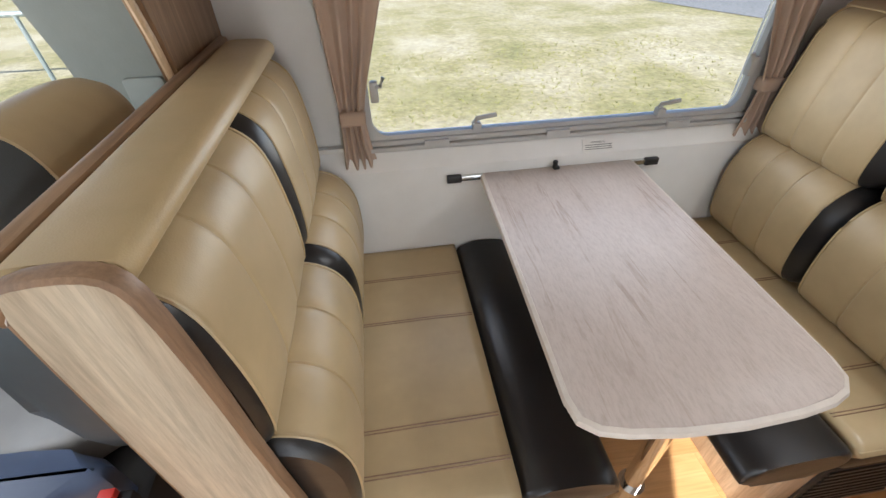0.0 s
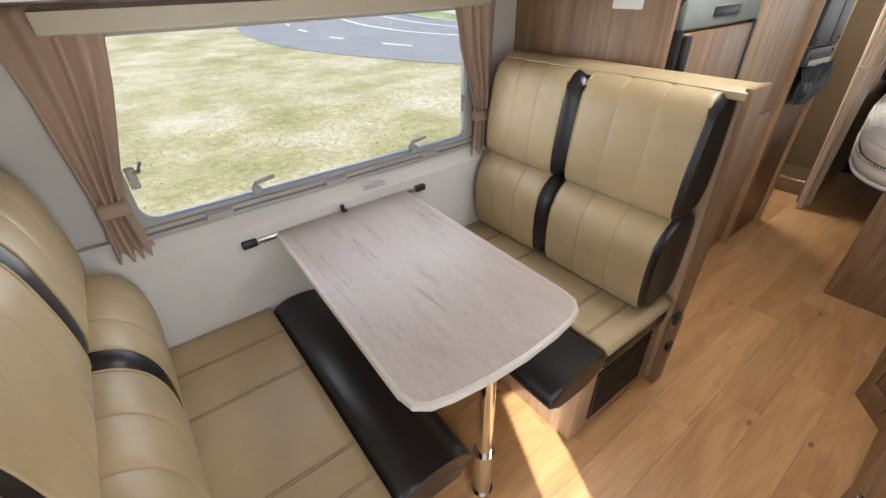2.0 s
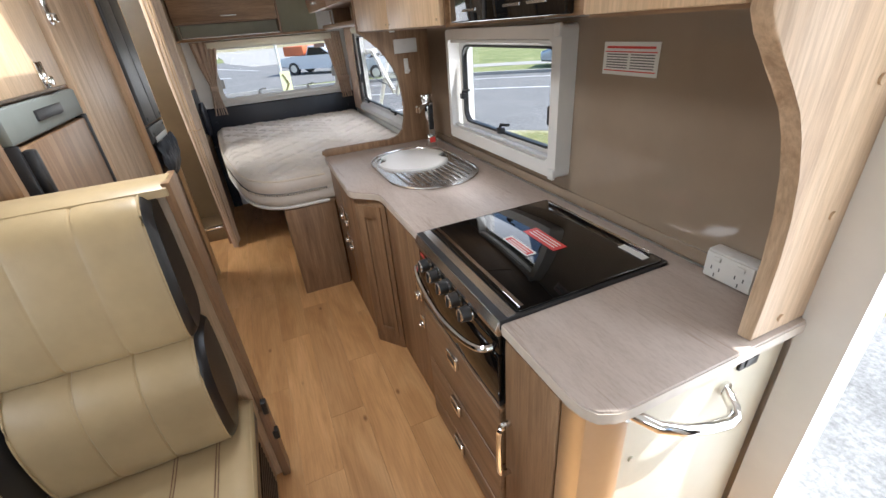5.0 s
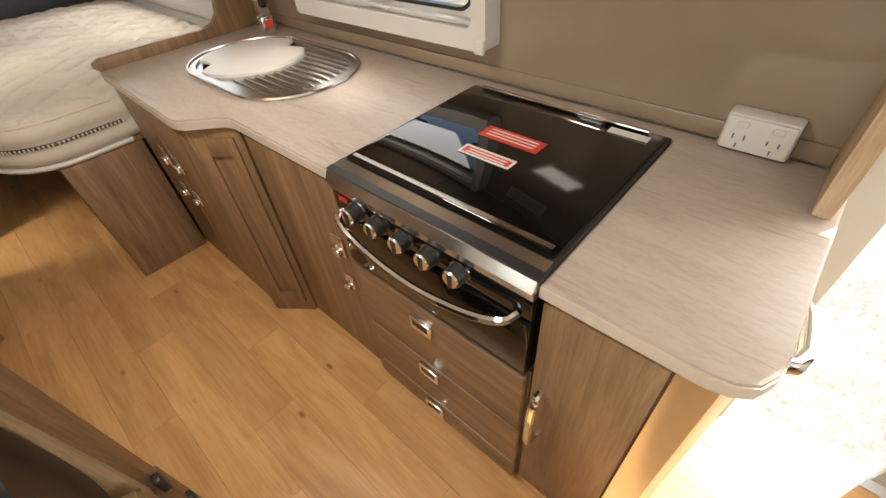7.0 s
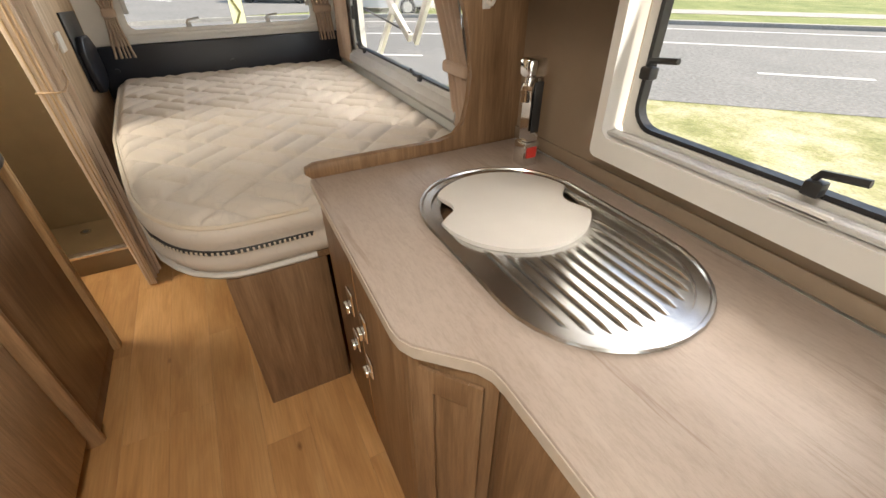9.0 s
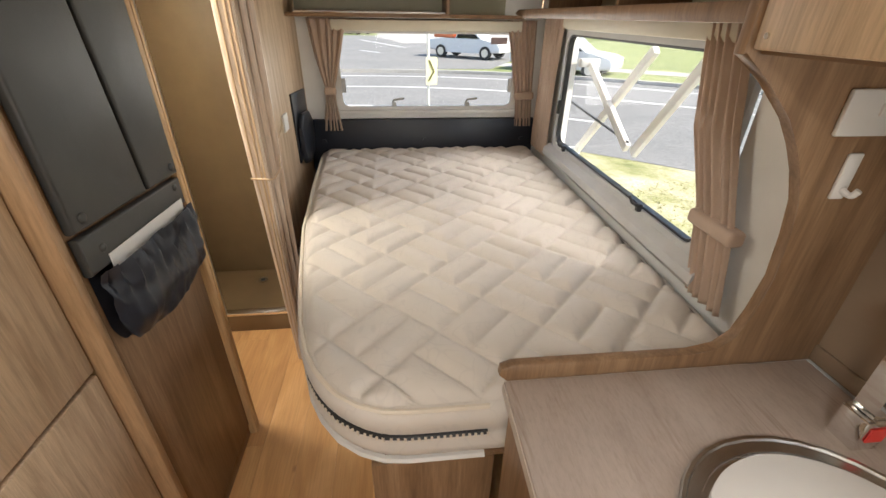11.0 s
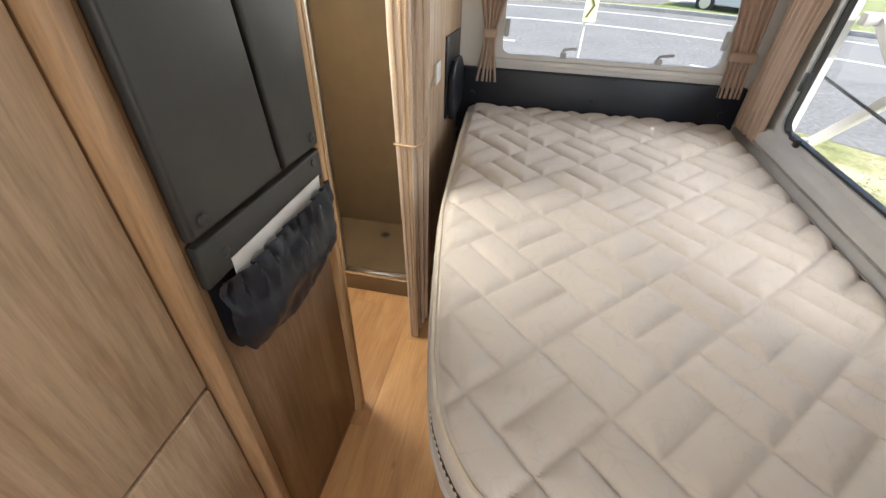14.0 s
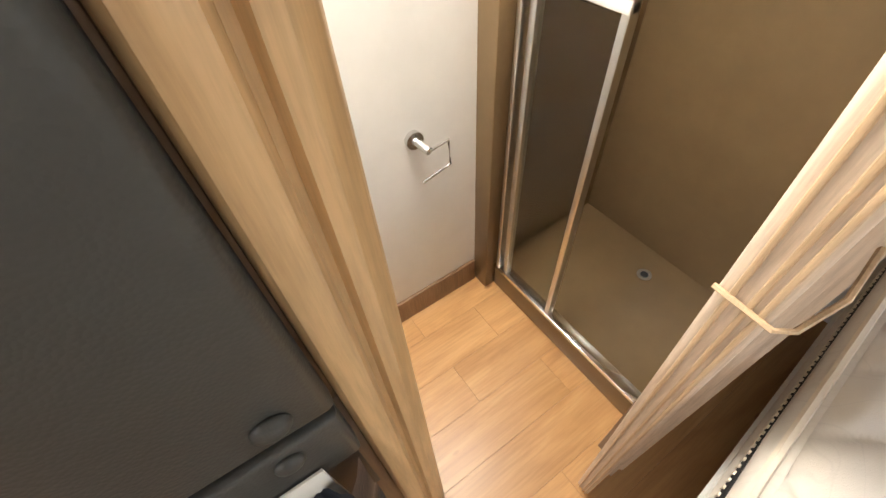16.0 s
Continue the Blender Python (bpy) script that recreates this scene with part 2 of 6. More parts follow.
EDGE = wood("edge_band", (0.20, 0.12, 0.07), (0.275, 0.17, 0.10), (0.33, 0.215, 0.135), "z", 0.4)
FLOOR = floor_planks("floor_plank_vinyl")
GAP = plain("dark_joint", (0.36, 0.20, 0.085), 0.8)
WASHED = wood("pale_washed_laminate", (0.36, 0.28, 0.20), (0.54, 0.45, 0.33), (0.64, 0.55, 0.42), "z", 0.4)
HONEY = wood("honey_laminate", (0.50, 0.32, 0.155), (0.60, 0.40, 0.205), (0.67, 0.475, 0.265), "z", 0.38)
RIB = wood("pale_rib_laminate", (0.52, 0.40, 0.30), (0.66, 0.54, 0.43), (0.74, 0.63, 0.52), "z", 0.35)
STONE = worktop("stone_laminate")
STONE_X = worktop("stone_laminate_long", "x")
STONE_EDGE = plain("worktop_edge", (0.60, 0.54, 0.47), 0.4, scale=40)
TAN = leather("tan_leather", (0.470, 0.359, 0.198))
BLACK_LEATHER = leather("black_leather", (0.018, 0.017, 0.017), 0.3)
GREY_LEATHER = leather("grey_leather", (0.33, 0.33, 0.32), 0.45)
WHITE_WALL = plain("white_wall_panel", (0.79, 0.785, 0.76), 0.5, vary=0.03, relief=0.08)
CREAM = plain("cream_panel", (0.62, 0.58, 0.46), 0.45, vary=0.04)
OLIVE = plain("olive_cream_panel", (0.45, 0.435, 0.30), 0.42, vary=0.05)
TAUPE = plain("taupe_gloss_panel", (0.30, 0.23, 0.165), 0.10, vary=0.04, coat=0.4)
TAUPE_MATT = plain("taupe_shower_panel", (0.19, 0.125, 0.062), 0.30, vary=0.06)
WHITE_PLASTIC = plain("white_plastic", (0.70, 0.69, 0.66), 0.35, vary=0.03)
GREY_PLASTIC = plain("grey_window_frame", (0.50, 0.50, 0.49), 0.4, vary=0.05)
CAB_GREY = plain("grey_cab_plastic", (0.22, 0.24, 0.22), 0.6, vary=0.06, relief=0.15)
BLACK_PLASTIC = plain("black_plastic", (0.022, 0.022, 0.023), 0.4, vary=0.1)
BLACK_PAD = leather("charcoal_vinyl", (0.042, 0.043, 0.041), 0.44)
POUCH = leather("blue_black_vinyl", (0.016, 0.020, 0.030), 0.36)
DARK_GREY = leather("dark_grey_leather", (0.07, 0.08, 0.085), 0.4)
CHROME = plain("chrome", (0.82, 0.82, 0.82), 0.08, 1.0, 0.03)
STEEL = plain("stainless_steel", (0.66, 0.66, 0.65), 0.24, 1.0, 0.06, 30)
ALU = plain("aluminium", (0.68, 0.67, 0.65), 0.3, 1.0, 0.05)
BLACK_GLASS = plain("black_glass", (0.004, 0.004, 0.004), 0.03, 0.0, 0.0)
GLASS = glass("window_acrylic", ior=1.12)
FROST = glass("shower_pane", 0.12, (0.75, 0.8, 0.8), 1.25)
CURTAIN = fabric("mushroom_curtain", (0.46, 0.345, 0.265))
MATTRESS = ticking("quilted_ticking", (0.66, 0.61, 0.545))
PIPING = fabric("cream_piping", (0.70, 0.63, 0.52))
RED = plain("red_sticker", (0.62, 0.045, 0.035), 0.4)
INK = plain("grey_print", (0.12, 0.12, 0.12), 0.6)
PAPER = plain("white_paper", (0.78, 0.77, 0.74), 0.6, vary=0.02)
SCREEN = plain("grey_lcd", (0.16, 0.19, 0.16), 0.45)
TUFT = plain("tuft_green", (0.30, 0.29, 0.10), 0.9)
GRASS = ground_mat("dry_grass", [(0.30, (0.19, 0.185, 0.07)), (0.45, (0.30, 0.265, 0.125)), (0.58, (0.40, 0.35, 0.225)), (0.8, (0.48, 0.44, 0.33))], 0.55)
LAWN = ground_mat("sunny_grass", [(0.30, (0.16, 0.18, 0.06)), (0.45, (0.30, 0.30, 0.13)), (0.56, (0.44, 0.41, 0.25)), (0.75, (0.56, 0.51, 0.40))], 1.1)
GREEN = ground_mat("green_verge", [(0.3, (0.13, 0.17, 0.05)), (0.55, (0.24, 0.27, 0.10)), (0.75, (0.40, 0.38, 0.20))], 0.8)
ROAD = ground_mat("worn_asphalt", [(0.3, (0.185, 0.185, 0.18)), (0.7, (0.235, 0.23, 0.222))], 0.6, 0.85, 0.15)
CONCRETE = ground_mat("pale_concrete", [(0.3, (0.34, 0.33, 0.30)), (0.7, (0.46, 0.44, 0.41))], 1.2, 0.9, 0.15)
FORECOURT = ground_mat("pale_gravel", [(0.32, (0.27, 0.265, 0.25)), (0.5, (0.38, 0.375, 0.36)), (0.68, (0.44, 0.435, 0.42))], 1.6, 0.9, 0.3)
LINE = plain("road_paint", (0.75, 0.75, 0.73), 0.7, vary=0.12, scale=20)

# ---- builders ----


def mesh(name, bm, material, smooth=0.0):
    bmesh.ops.recalc_face_normals(bm, faces=bm.faces)
    me = bpy.data.meshes.new(name)
    bm.to_mesh(me)
    bm.free()
    me.materials.append(material)
    if smooth:
        me.polygons.foreach_set("use_smooth", [True] * len(me.polygons))
        me.set_sharp_from_angle(angle=radians(smooth))
    return me


def thing(name, label, category, at, group="", kind=""):
    ob = new(name)
    ob.empty_display_size = 0.05
    ob.location = at
    return tagged(ob, label, category, group, kind)


def part(name, bm, material, parent=None, label="", smooth=35.0):
    """One mesh object, in world metres, under a thing or a part."""
    ob = new(name, mesh(name, bm, material, smooth))
    if parent:
        ob.parent = parent
        ob.matrix_parent_inverse = Matrix.Identity(4) if parent.parent else Matrix.Translation(-parent.location)
    return tagged(ob, label)


def whole(name, bm, material, label, category, group="", kind="", smooth=35.0):
    return tagged(part(name, bm, material, None, "", smooth), label, category, group, kind)


def box(bm, x0, x1, y0, y1, z0, z1, r=0.0, seg=2):
    made = bmesh.ops.create_cube(bm, size=1, matrix=Matrix.LocRotScale(((x0 + x1) / 2, (y0 + y1) / 2, (z0 + z1) / 2), None, (abs(x1 - x0), abs(y1 - y0), abs(z1 - z0))))
    if r:
        es = list({e for v in made["verts"] for e in v.link_edges})
        bmesh.ops.bevel(bm, geom=es, offset=r, segments=seg, affect="EDGES", profile=0.5)
    return bm


def B(*a, **k):
    return box(bmesh.new(), *a, **k)


AX = {"x": (1, 2, 0), "y": (0, 2, 1), "z": (0, 1, 2)}


def spot(axis, u, v, w):
    i, j, k = AX[axis]
    p = [0, 0, 0]
    p[i], p[j], p[k] = u, v, w
    return p


def prism(bm, pts, axis, a, b, r=0.0, seg=2):
    """A flat outline pushed from a to b along an axis."""
    lo = [bm.verts.new(spot(axis, u, v, a)) for u, v in pts]
    hi = [bm.verts.new(spot(axis, u, v, b)) for u, v in pts]
    n = len(pts)
    fs = [bm.faces.new(lo), bm.faces.new(hi)]
    for i in range(n):
        bm.faces.new((lo[i], lo[(i + 1) % n], hi[(i + 1) % n], hi[i]))
    if r:
        es = [e for f in fs for e in f.edges]
        bmesh.ops.bevel(bm, geom=es, offset=r, segments=seg, affect="EDGES", profile=0.5)
    return bm


def P(*a, **k):
    return prism(bmesh.new(), *a, **k)


def rrect(u0, u1, v0, v1, r, n=6):
    """A rectangle with round corners."""
    out = []
    for cu, cv, a0 in ((u1 - r, v1 - r, 0), (u0 + r, v1 - r, 90), (u0 + r, v0 + r, 180), (u1 - r, v0 + r, 270)):
        for i in range(n + 1):
            a = radians(a0 + 90 * i / n)
            out.append((cu + r * math.cos(a), cv + r * math.sin(a)))
    return out


def ring(bm, outer, inner, axis, a, b):
    """A frame between two outlines of as many points."""
    n = len(outer)
    rows = [[bm.verts.new(spot(axis, u, v, w)) for u, v in pts] for pts, w in ((outer, a), (outer, b), (inner, b), (inner, a))]
    for k in range(4):
        p, q = rows[k], rows[(k + 1) % 4]
        for i in range(n):
            j = (i + 1) % n
            bm.faces.new((p[i], p[j], q[j], q[i]))
    return bm


def tube(bm, pts, r, closed=False, n=8):
    pts = [Vector(p) for p in pts]
    m = len(pts)
    rows = []
    for i, p in enumerate(pts):
        a = pts[(i - 1) % m] if closed or i else p
        c = pts[(i + 1) % m] if closed or i < m - 1 else p
        d = (c - a).normalized()
        side = d.cross(Vector((0, 0, 1)) if abs(d.z) < 0.9 else Vector((1, 0, 0))).normalized()
        up = side.cross(d)
        rows.append([bm.verts.new(p + r * (math.cos(6.28319 * k / n) * side + math.sin(6.28319 * k / n) * up)) for k in range(n)])
    for i in range(m if closed else m - 1):
        p, q = rows[i], rows[(i + 1) % m]
        for k in range(n):
            bm.faces.new((p[k], p[(k + 1) % n], q[(k + 1) % n], q[k]))
    if not closed:
        bm.faces.new(rows[0])
        bm.faces.new(rows[-1])
    return bm


def T(*a, **k):
    return tube(bmesh.new(), *a, **k)


def disc(bm, at, axis, r, depth, n=24, r2=None):
    rot = {"x": Euler((0, radians(90), 0)), "y": Euler((radians(-90), 0, 0)), "z": Euler((0, 0, 0))}[axis]
    bmesh.ops.create_cone(bm, cap_ends=True, segments=n, radius1=r, radius2=r if r2 is None else r2, depth=depth, matrix=Matrix.LocRotScale(at, rot, None))
    return bm


def D(*a, **k):
    return disc(bmesh.new(), *a, **k)


def smooth_loop(pts, times=2):
    """Rounds off an outline by cutting its corners."""
    for _ in range(times):
        out = []
        for i, (u, v) in enumerate(pts):
            s, t = pts[(i + 1) % len(pts)]
            out += [(0.75 * u + 0.25 * s, 0.75 * v + 0.25 * t), (0.25 * u + 0.75 * s, 0.25 * v + 0.75 * t)]
        pts = out
    return pts


def smooth_line(pts, times=2):
    for _ in range(times):
        out = [pts[0]]
        for a, b in zip(pts, pts[1:]):
            a, b = Vector(a), Vector(b)
            out += [a * 0.75 + b * 0.25, a * 0.25 + b * 0.75]
        pts = out + [pts[-1]]
    return pts


def pierced(bm, axis, a, b, u0, u1, v0, v1, holes=()):
    """A wall slab with square openings through it."""
    us = sorted({u0, u1, *(h[0] for h in holes), *(h[1] for h in holes)})
    vs = sorted({v0, v1, *(h[2] for h in holes), *(h[3] for h in holes)})
    for s, t in zip(us, us[1:]):
        for p, q in zip(vs, vs[1:]):
            m, k = (s + t) / 2, (p + q) / 2
            if not any(h[0] < m < h[1] and h[2] < k < h[3] for h in holes):
                lo, hi = spot(axis, s, p, a), spot(axis, t, q, b)
                box(bm, lo[0], hi[0], lo[1], hi[1], lo[2], hi[2])
    bmesh.ops.remove_doubles(bm, verts=bm.verts, dist=1e-5)
    bm.verts.index_update()
    seen = {}
    for f in bm.faces:
        seen.setdefault(tuple(sorted(v.index for v in f.verts)), []).append(f)
    bmesh.ops.delete(bm, geom=[f for fs in seen.values() if len(fs) > 1 for f in fs], context="FACES_ONLY")
    return bm


def W(*a, **k):
    return pierced(bmesh.new(), *a, **k)


def structure(name, bm, material, label, category="wall", smooth=35.0):
    return whole(name, bm, material, label, category, kind="structure", smooth=smooth)


def bow_handle(parent, at, along, out, length, r=0.007, rise=0.03, label="chrome bow handle"):
    """A bent bar on two feet."""
    at, a, o = Vector(at), Vector(along).normalized(), Vector(out).normalized()
    h = length / 2
    pts = smooth_line([at - a * h, at - a * h * 0.97 + o * rise * 0.8, at - a * h * 0.6 + o * rise, at + a * h * 0.6 + o * rise, at + a * h * 0.97 + o * rise * 0.8, at + a * h], 2)
    return part("handle", T(pts, r), CHROME, parent, label)


def latch_handle(parent, at, axis="y", w=0.05, h=0.075, out=1):
    """A push-button furniture catch: escutcheon and knob."""
    x, y, z = at
    if axis == "y":
        e = part("catch", B(x - w / 2, x + w / 2, y, y + out * 0.008, z - h / 2, z + h / 2, r=0.003), CHROME, parent, "chrome push-button catch")
        k = bmesh.new()
        prism(k, rrect(x - w * 0.32, x + w * 0.32, z - h * 0.42, z - h * 0.05, 0.006, 3), "y", y, y + out * 0.022, 0.003)
        part("knob", k, CHROME, e)
    else:
        e = part("catch", B(x, x + out * 0.008, y - w / 2, y + w / 2, z - h / 2, z + h / 2, r=0.003), CHROME, parent, "chrome push-button catch")
        part("knob", P(rrect(y - w * 0.3, y + w * 0.3, z - h * 0.4, z, 0.006, 3), "x", x, x + out * 0.022, 0.003), CHROME, e)
    return e

# ---- structure ----
X0, X1, Y0, Y1, TOP = -1.25, 5.45, 0.0, 2.23, 1.98
structure("wall_kitchen_side", W("y", -0.06, Y0, X0, X1 + 0.06, -0.12, TOP, [(0.60, 1.17, 0.0, 1.85), (2.12, 2.93, 1.0, 1.42), (3.74, 5.06, 0.88, 1.47), (-1.1, -0.1, 0.85, 1.5)]), WHITE_WALL, "white laminated side wall with a door opening and windows")
structure("wall_dinette_side", W("y", Y1, Y1 + 0.06, X0, X1 + 0.06, -0.12, TOP, [(0.62, 1.92, 0.85, 1.40), (-1.1, -0.02, 0.85, 1.5)]), WHITE_WALL, "white laminated side wall with the dinette window")
structure("wall_skirt", W("z", -0.69, -0.121, X0, X1, Y0, Y1), GREY_PLASTIC, "plain grey underbody of the motorhome")
structure("wall_rear", W("x", X1, X1 + 0.06, Y0, Y1, -0.12, TOP, [(0.15, 1.25, 1.0, 1.45)]), WHITE_WALL, "white rear wall with a wide window")
structure("wall_front", W("x", X0 - 0.06, X0, -0.06, Y1 + 0.06, -0.12, TOP, [(0.15, 2.08, 0.85, 1.55)]), CAB_GREY, "grey cab front with the windscreen opening")
# The second hole is added, out of view, for the bathroom fill lamp.
structure("ceiling", W("z", TOP, TOP + 0.05, X0 - 0.06, X1 + 0.06, -0.06, Y1 + 0.06, [(2.0, 2.4, 1.05, 1.35), (4.08, 4.38, 1.83, 2.13)]), WHITE_WALL, "white vinyl ceiling with an open roof hatch and an added light opening", "ceiling")
structure("floor", B(X0, X1, Y0, Y1, -0.12, -0.004), GAP, "plank-look vinyl floor over a dark underlay", "floor")
# lower lining under the dinette window, sloped to the window sill
structure("wall_lining", P([(2.225, 0.0), (2.165, 0.0), (2.165, 0.775), (2.205, 0.83), (2.205, 0.845), (2.225, 0.845)], "x", 0.30, 2.17), WHITE_WALL, "white lining board under the dinette window")
structure("trim_cab_arch", P([(1.93, 0.0), (2.225, 0.0), (2.225, 1.5), (1.80, 1.5), (1.88, 1.25), (1.91, 1.1)], "x", 0.27, 0.30, 0.003), WALNUT, "brown wood panel beside the cab opening", "panel")
structure("trim_cab_edge", T([(0.285, 1.925, 0.0), (0.285, 1.905, 1.1), (0.285, 1.875, 1.25), (0.285, 1.795, 1.5)], 0.008), OAK, "light edge strip of the cab panel", "trim")

# partitions
structure("partition_bed", B(4.50, X1, 1.435, 1.46, 0, TOP), ASH, "washed timber partition beside the bed")
structure("partition_switch", B(2.17, 2.195, 1.56, Y1, 0, TOP), WALNUT, "walnut panel behind the rear bench")
CURVE = [(0.0, 0.86), (0.695, 0.86), (0.712, 0.876), (0.710, 0.894), (0.685, 0.904), (0.30, 0.900), (0.245, 0.908), (0.212, 0.94), (0.196, 1.0), (0.190, 1.08), (0.195, 1.17), (0.212, 1.24), (0.236, 1.296), (0.262, 1.34), (0.294, 1.383), (0.348, 1.439), (0.408, 1.475), (0.408, TOP), (0.0, TOP)]
structure("partition_kitchen", P(CURVE, "x", 3.345, 3.368, 0.004), WALNUT, "walnut partition with a curved cutout between kitchen and bed")
ENDP = [(0.0, 0.868), (0.198, 0.868), (0.195, 0.95), (0.194, 1.05), (0.203, 1.14), (0.224, 1.223), (0.252, 1.289), (0.280, 1.335), (0.309, 1.373), (0.350, 1.410), (0.385, 1.444), (0.405, 1.475), (0.405, TOP), (0.0, TOP)]
structure("partition_entry", P(ENDP, "x", 1.255, 1.285, 0.004), ASH, "pale washed timber end panel with a curved edge")
structure("splashback", W("y", 0.0005, 0.008, 1.285, 3.345, 0.865, 1.475, [(2.12, 2.93, 1.0, 1.42)]), TAUPE, "glossy taupe splashback panel", "splashback")
structure("splash_upstand", B(1.285, 3.345, 0.008, 0.016, 0.866, 0.905, r=0.002), TAUPE, "low taupe upstand behind the worktop", "trim")
structure("door_jamb", W("y", -0.065, 0.03, 0.57, 1.2545, 0.0, 1.90, [(0.60, 1.165, 0.0, 1.85)]), WHITE_PLASTIC, "off-white entry door frame", "door frame")
# Unseen panel added in the opening to stop sun reaching the worktop.
structure("door_jamb_infill", B(0.982, 1.1645, -0.055, -0.02, 1.20, 1.8495, r=0.003), WHITE_PLASTIC, "off-white panel added out of view to keep sun off the worktop", "door frame")
# Frame and opaque sheet added out of view to narrow the door's sunbeam.
structure("door_screen", W("y", -0.05, -0.035, 0.60, 0.80, 0.0, 1.85, [(0.63, 0.77, 0.04, 1.82)]), GREY_PLASTIC, "grey frame of an added, unseen sun block in the doorway", "fly screen")
structure("door_screen_mesh", B(0.63, 0.77, -0.044, -0.041, 0.04, 1.82), BLACK_PLASTIC, "black sheet added in the doorway to narrow the sunbeam", "fly screen")

# bathroom
structure("wall_bathroom", B(3.98, 4.58, 2.19, Y1 - 0.002, 0, TOP), WHITE_WALL, "smooth white bathroom wall")
structure("wall_bathroom_side", B(3.955, 3.98, 1.62, Y1 - 0.002, 0, TOP), WHITE_WALL, "white bathroom side wall")
structure("baseboard", B(3.98, 4.575, 2.178, 2.19, 0, 0.115, r=0.003), EDGE, "brown skirting in the bathroom", "baseboard")
structure("wall_shower_back", B(5.22, 5.24, 1.46, Y1 - 0.002, 0, TOP), TAUPE_MATT, "brown shower wall panel")
structure("wall_shower_outer", B(4.66, 5.22, 2.19, Y1 - 0.002, 0, TOP), TAUPE_MATT, "brown shower wall panel")
structure("wall_shower_inner", B(4.66, 5.22, 1.46, 1.475, 0, TOP), TAUPE_MATT, "brown shower wall panel")
structure("trim_shower_post", B(4.58, 4.66, 2.12, Y1 - 0.004, 0, TOP, r=0.004), TAUPE_MATT, "brown corner post of the shower", "trim")
jb = [(3.958, 1.600), (3.958, 1.532), (3.962, 1.526), (3.970, 1.523), (3.979, 1.525), (3.983, 1.533), (3.987, 1.534), (3.990, 1.527), (3.998, 1.526), (4.008, 1.532), (4.014, 1.545), (4.014, 1.600)]
structure("door_jamb_bathroom", P(jb, "z", 0, TOP), HONEY, "light timber jamb of the bathroom doorway", "door frame")
structure("trim_jamb_white", B(3.985, 4.012, 1.601, 1.619, 0, TOP, r=0.002), WHITE_PLASTIC, "white strip inside the doorway", "trim")

# ---- windows ----


def lever(parent, at, axis, flip=1):
    """A small window stay catch: foot, boss and lever."""
    x, y, z = at
    s = {"y+": (0, 1), "y-": (0, -1), "x-": (-1, 0)}[axis]
    c = part("catch", B(x - 0.014, x + 0.014, y - 0.014, y + 0.014, z - 0.012, z + 0.014, r=0.004), BLACK_PLASTIC if axis == "y-" else GREY_PLASTIC, parent, "small window catch")
    a = Vector((x, y, z + 0.014))
    d = Vector((abs(s[1]), abs(s[0]), 0)) * flip
    part("lever", T([a - d * 0.006, a + Vector((0, 0, 0.012)), a + d * 0.03 + Vector((0, 0, 0.016)), a + d * 0.062 + Vector((0, 0, 0.020))], 0.007, n=6), BLACK_PLASTIC if axis == "y-" else GREY_PLASTIC, c)


def window(name, axis, w, inward, u0, u1, v0, v1, r, label, frame_mat, wide, rail=0.05, deep=0.03, catches=(), seal=True, open_sky=True):
    """A caravan window: rounded frame, dark seal, acrylic pane, lower rail, catches."""
    t = thing(name, label, "window", spot(axis, (u0 + u1) / 2, v0, w), kind="structure")
    a, b = sorted((w, w + inward * deep))
    part("window_frame", ring(bmesh.new(), rrect(u0 - wide, u1 + wide, v0 - rail, v1 + wide, 0.02), rrect(u0, u1, v0, v1, r), axis, a, b), frame_mat, t)
    if seal:
        a, b = sorted((w - inward * 0.012, w + inward * 0.012))
        part("seal", ring(bmesh.new(), rrect(u0 - 0.001, u1 + 0.001, v0 - 0.001, v1 + 0.001, r), rrect(u0 + 0.009, u1 - 0.009, v0 + 0.009, v1 - 0.009, r * 0.9), axis, a, b), BLACK_PLASTIC, t, "black rubber seal")
    a, b = sorted((w - inward * 0.016, w - inward * 0.020))
    g = part("pane", P(rrect(u0 - 0.005, u1 + 0.005, v0 - 0.005, v1 + 0.005, r), axis, a, b), GLASS, t)
    g.visible_shadow = not open_sky
    return t


w1 = window("window_1", "y", 2.228, -1, 0.655, 1.885, 0.875, 1.36, 0.05, "wide acrylic dinette window in a grey frame", GREY_PLASTIC, 0.03, 0.03, 0.02, seal=False)
part("rail", B(0.64, 1.93, 2.196, 2.224, 0.846, 0.862, r=0.004), GREY_PLASTIC, w1)
part("rail", B(0.64, 1.93, 2.188, 2.212, 0.828, 0.843, r=0.004), GREY_PLASTIC, w1)
for x in (0.84, 1.24, 1.66):
    part("clip", B(x - 0.03, x + 0.05, 2.184, 2.2, 0.834, 0.858, r=0.004), GREY_PLASTIC, w1)
part("blind_cassette", P([(2.225, 1.36), (2.16, 1.375), (2.15, 1.42), (2.225, 1.43)], "x", 0.62, 1.96, 0.004), CREAM, w1, "cream roller blind cassette")
for x in (0.98, 1.60):
    lever(w1, (x, 2.205, 0.885), "y+")
for x, s in ((0.672, 1), (1.868, -1)):
    part("catch", B(x - 0.012, x + 0.012, 2.19, 2.215, 0.985, 1.045, r=0.005), GREY_PLASTIC, w1, "grey side catch")
    part("lever", T([(x, 2.2, 1.03), (x + s * 0.02, 2.185, 1.035), (x + s * 0.03, 2.182, 1.06)], 0.006), GREY_PLASTIC, w1)
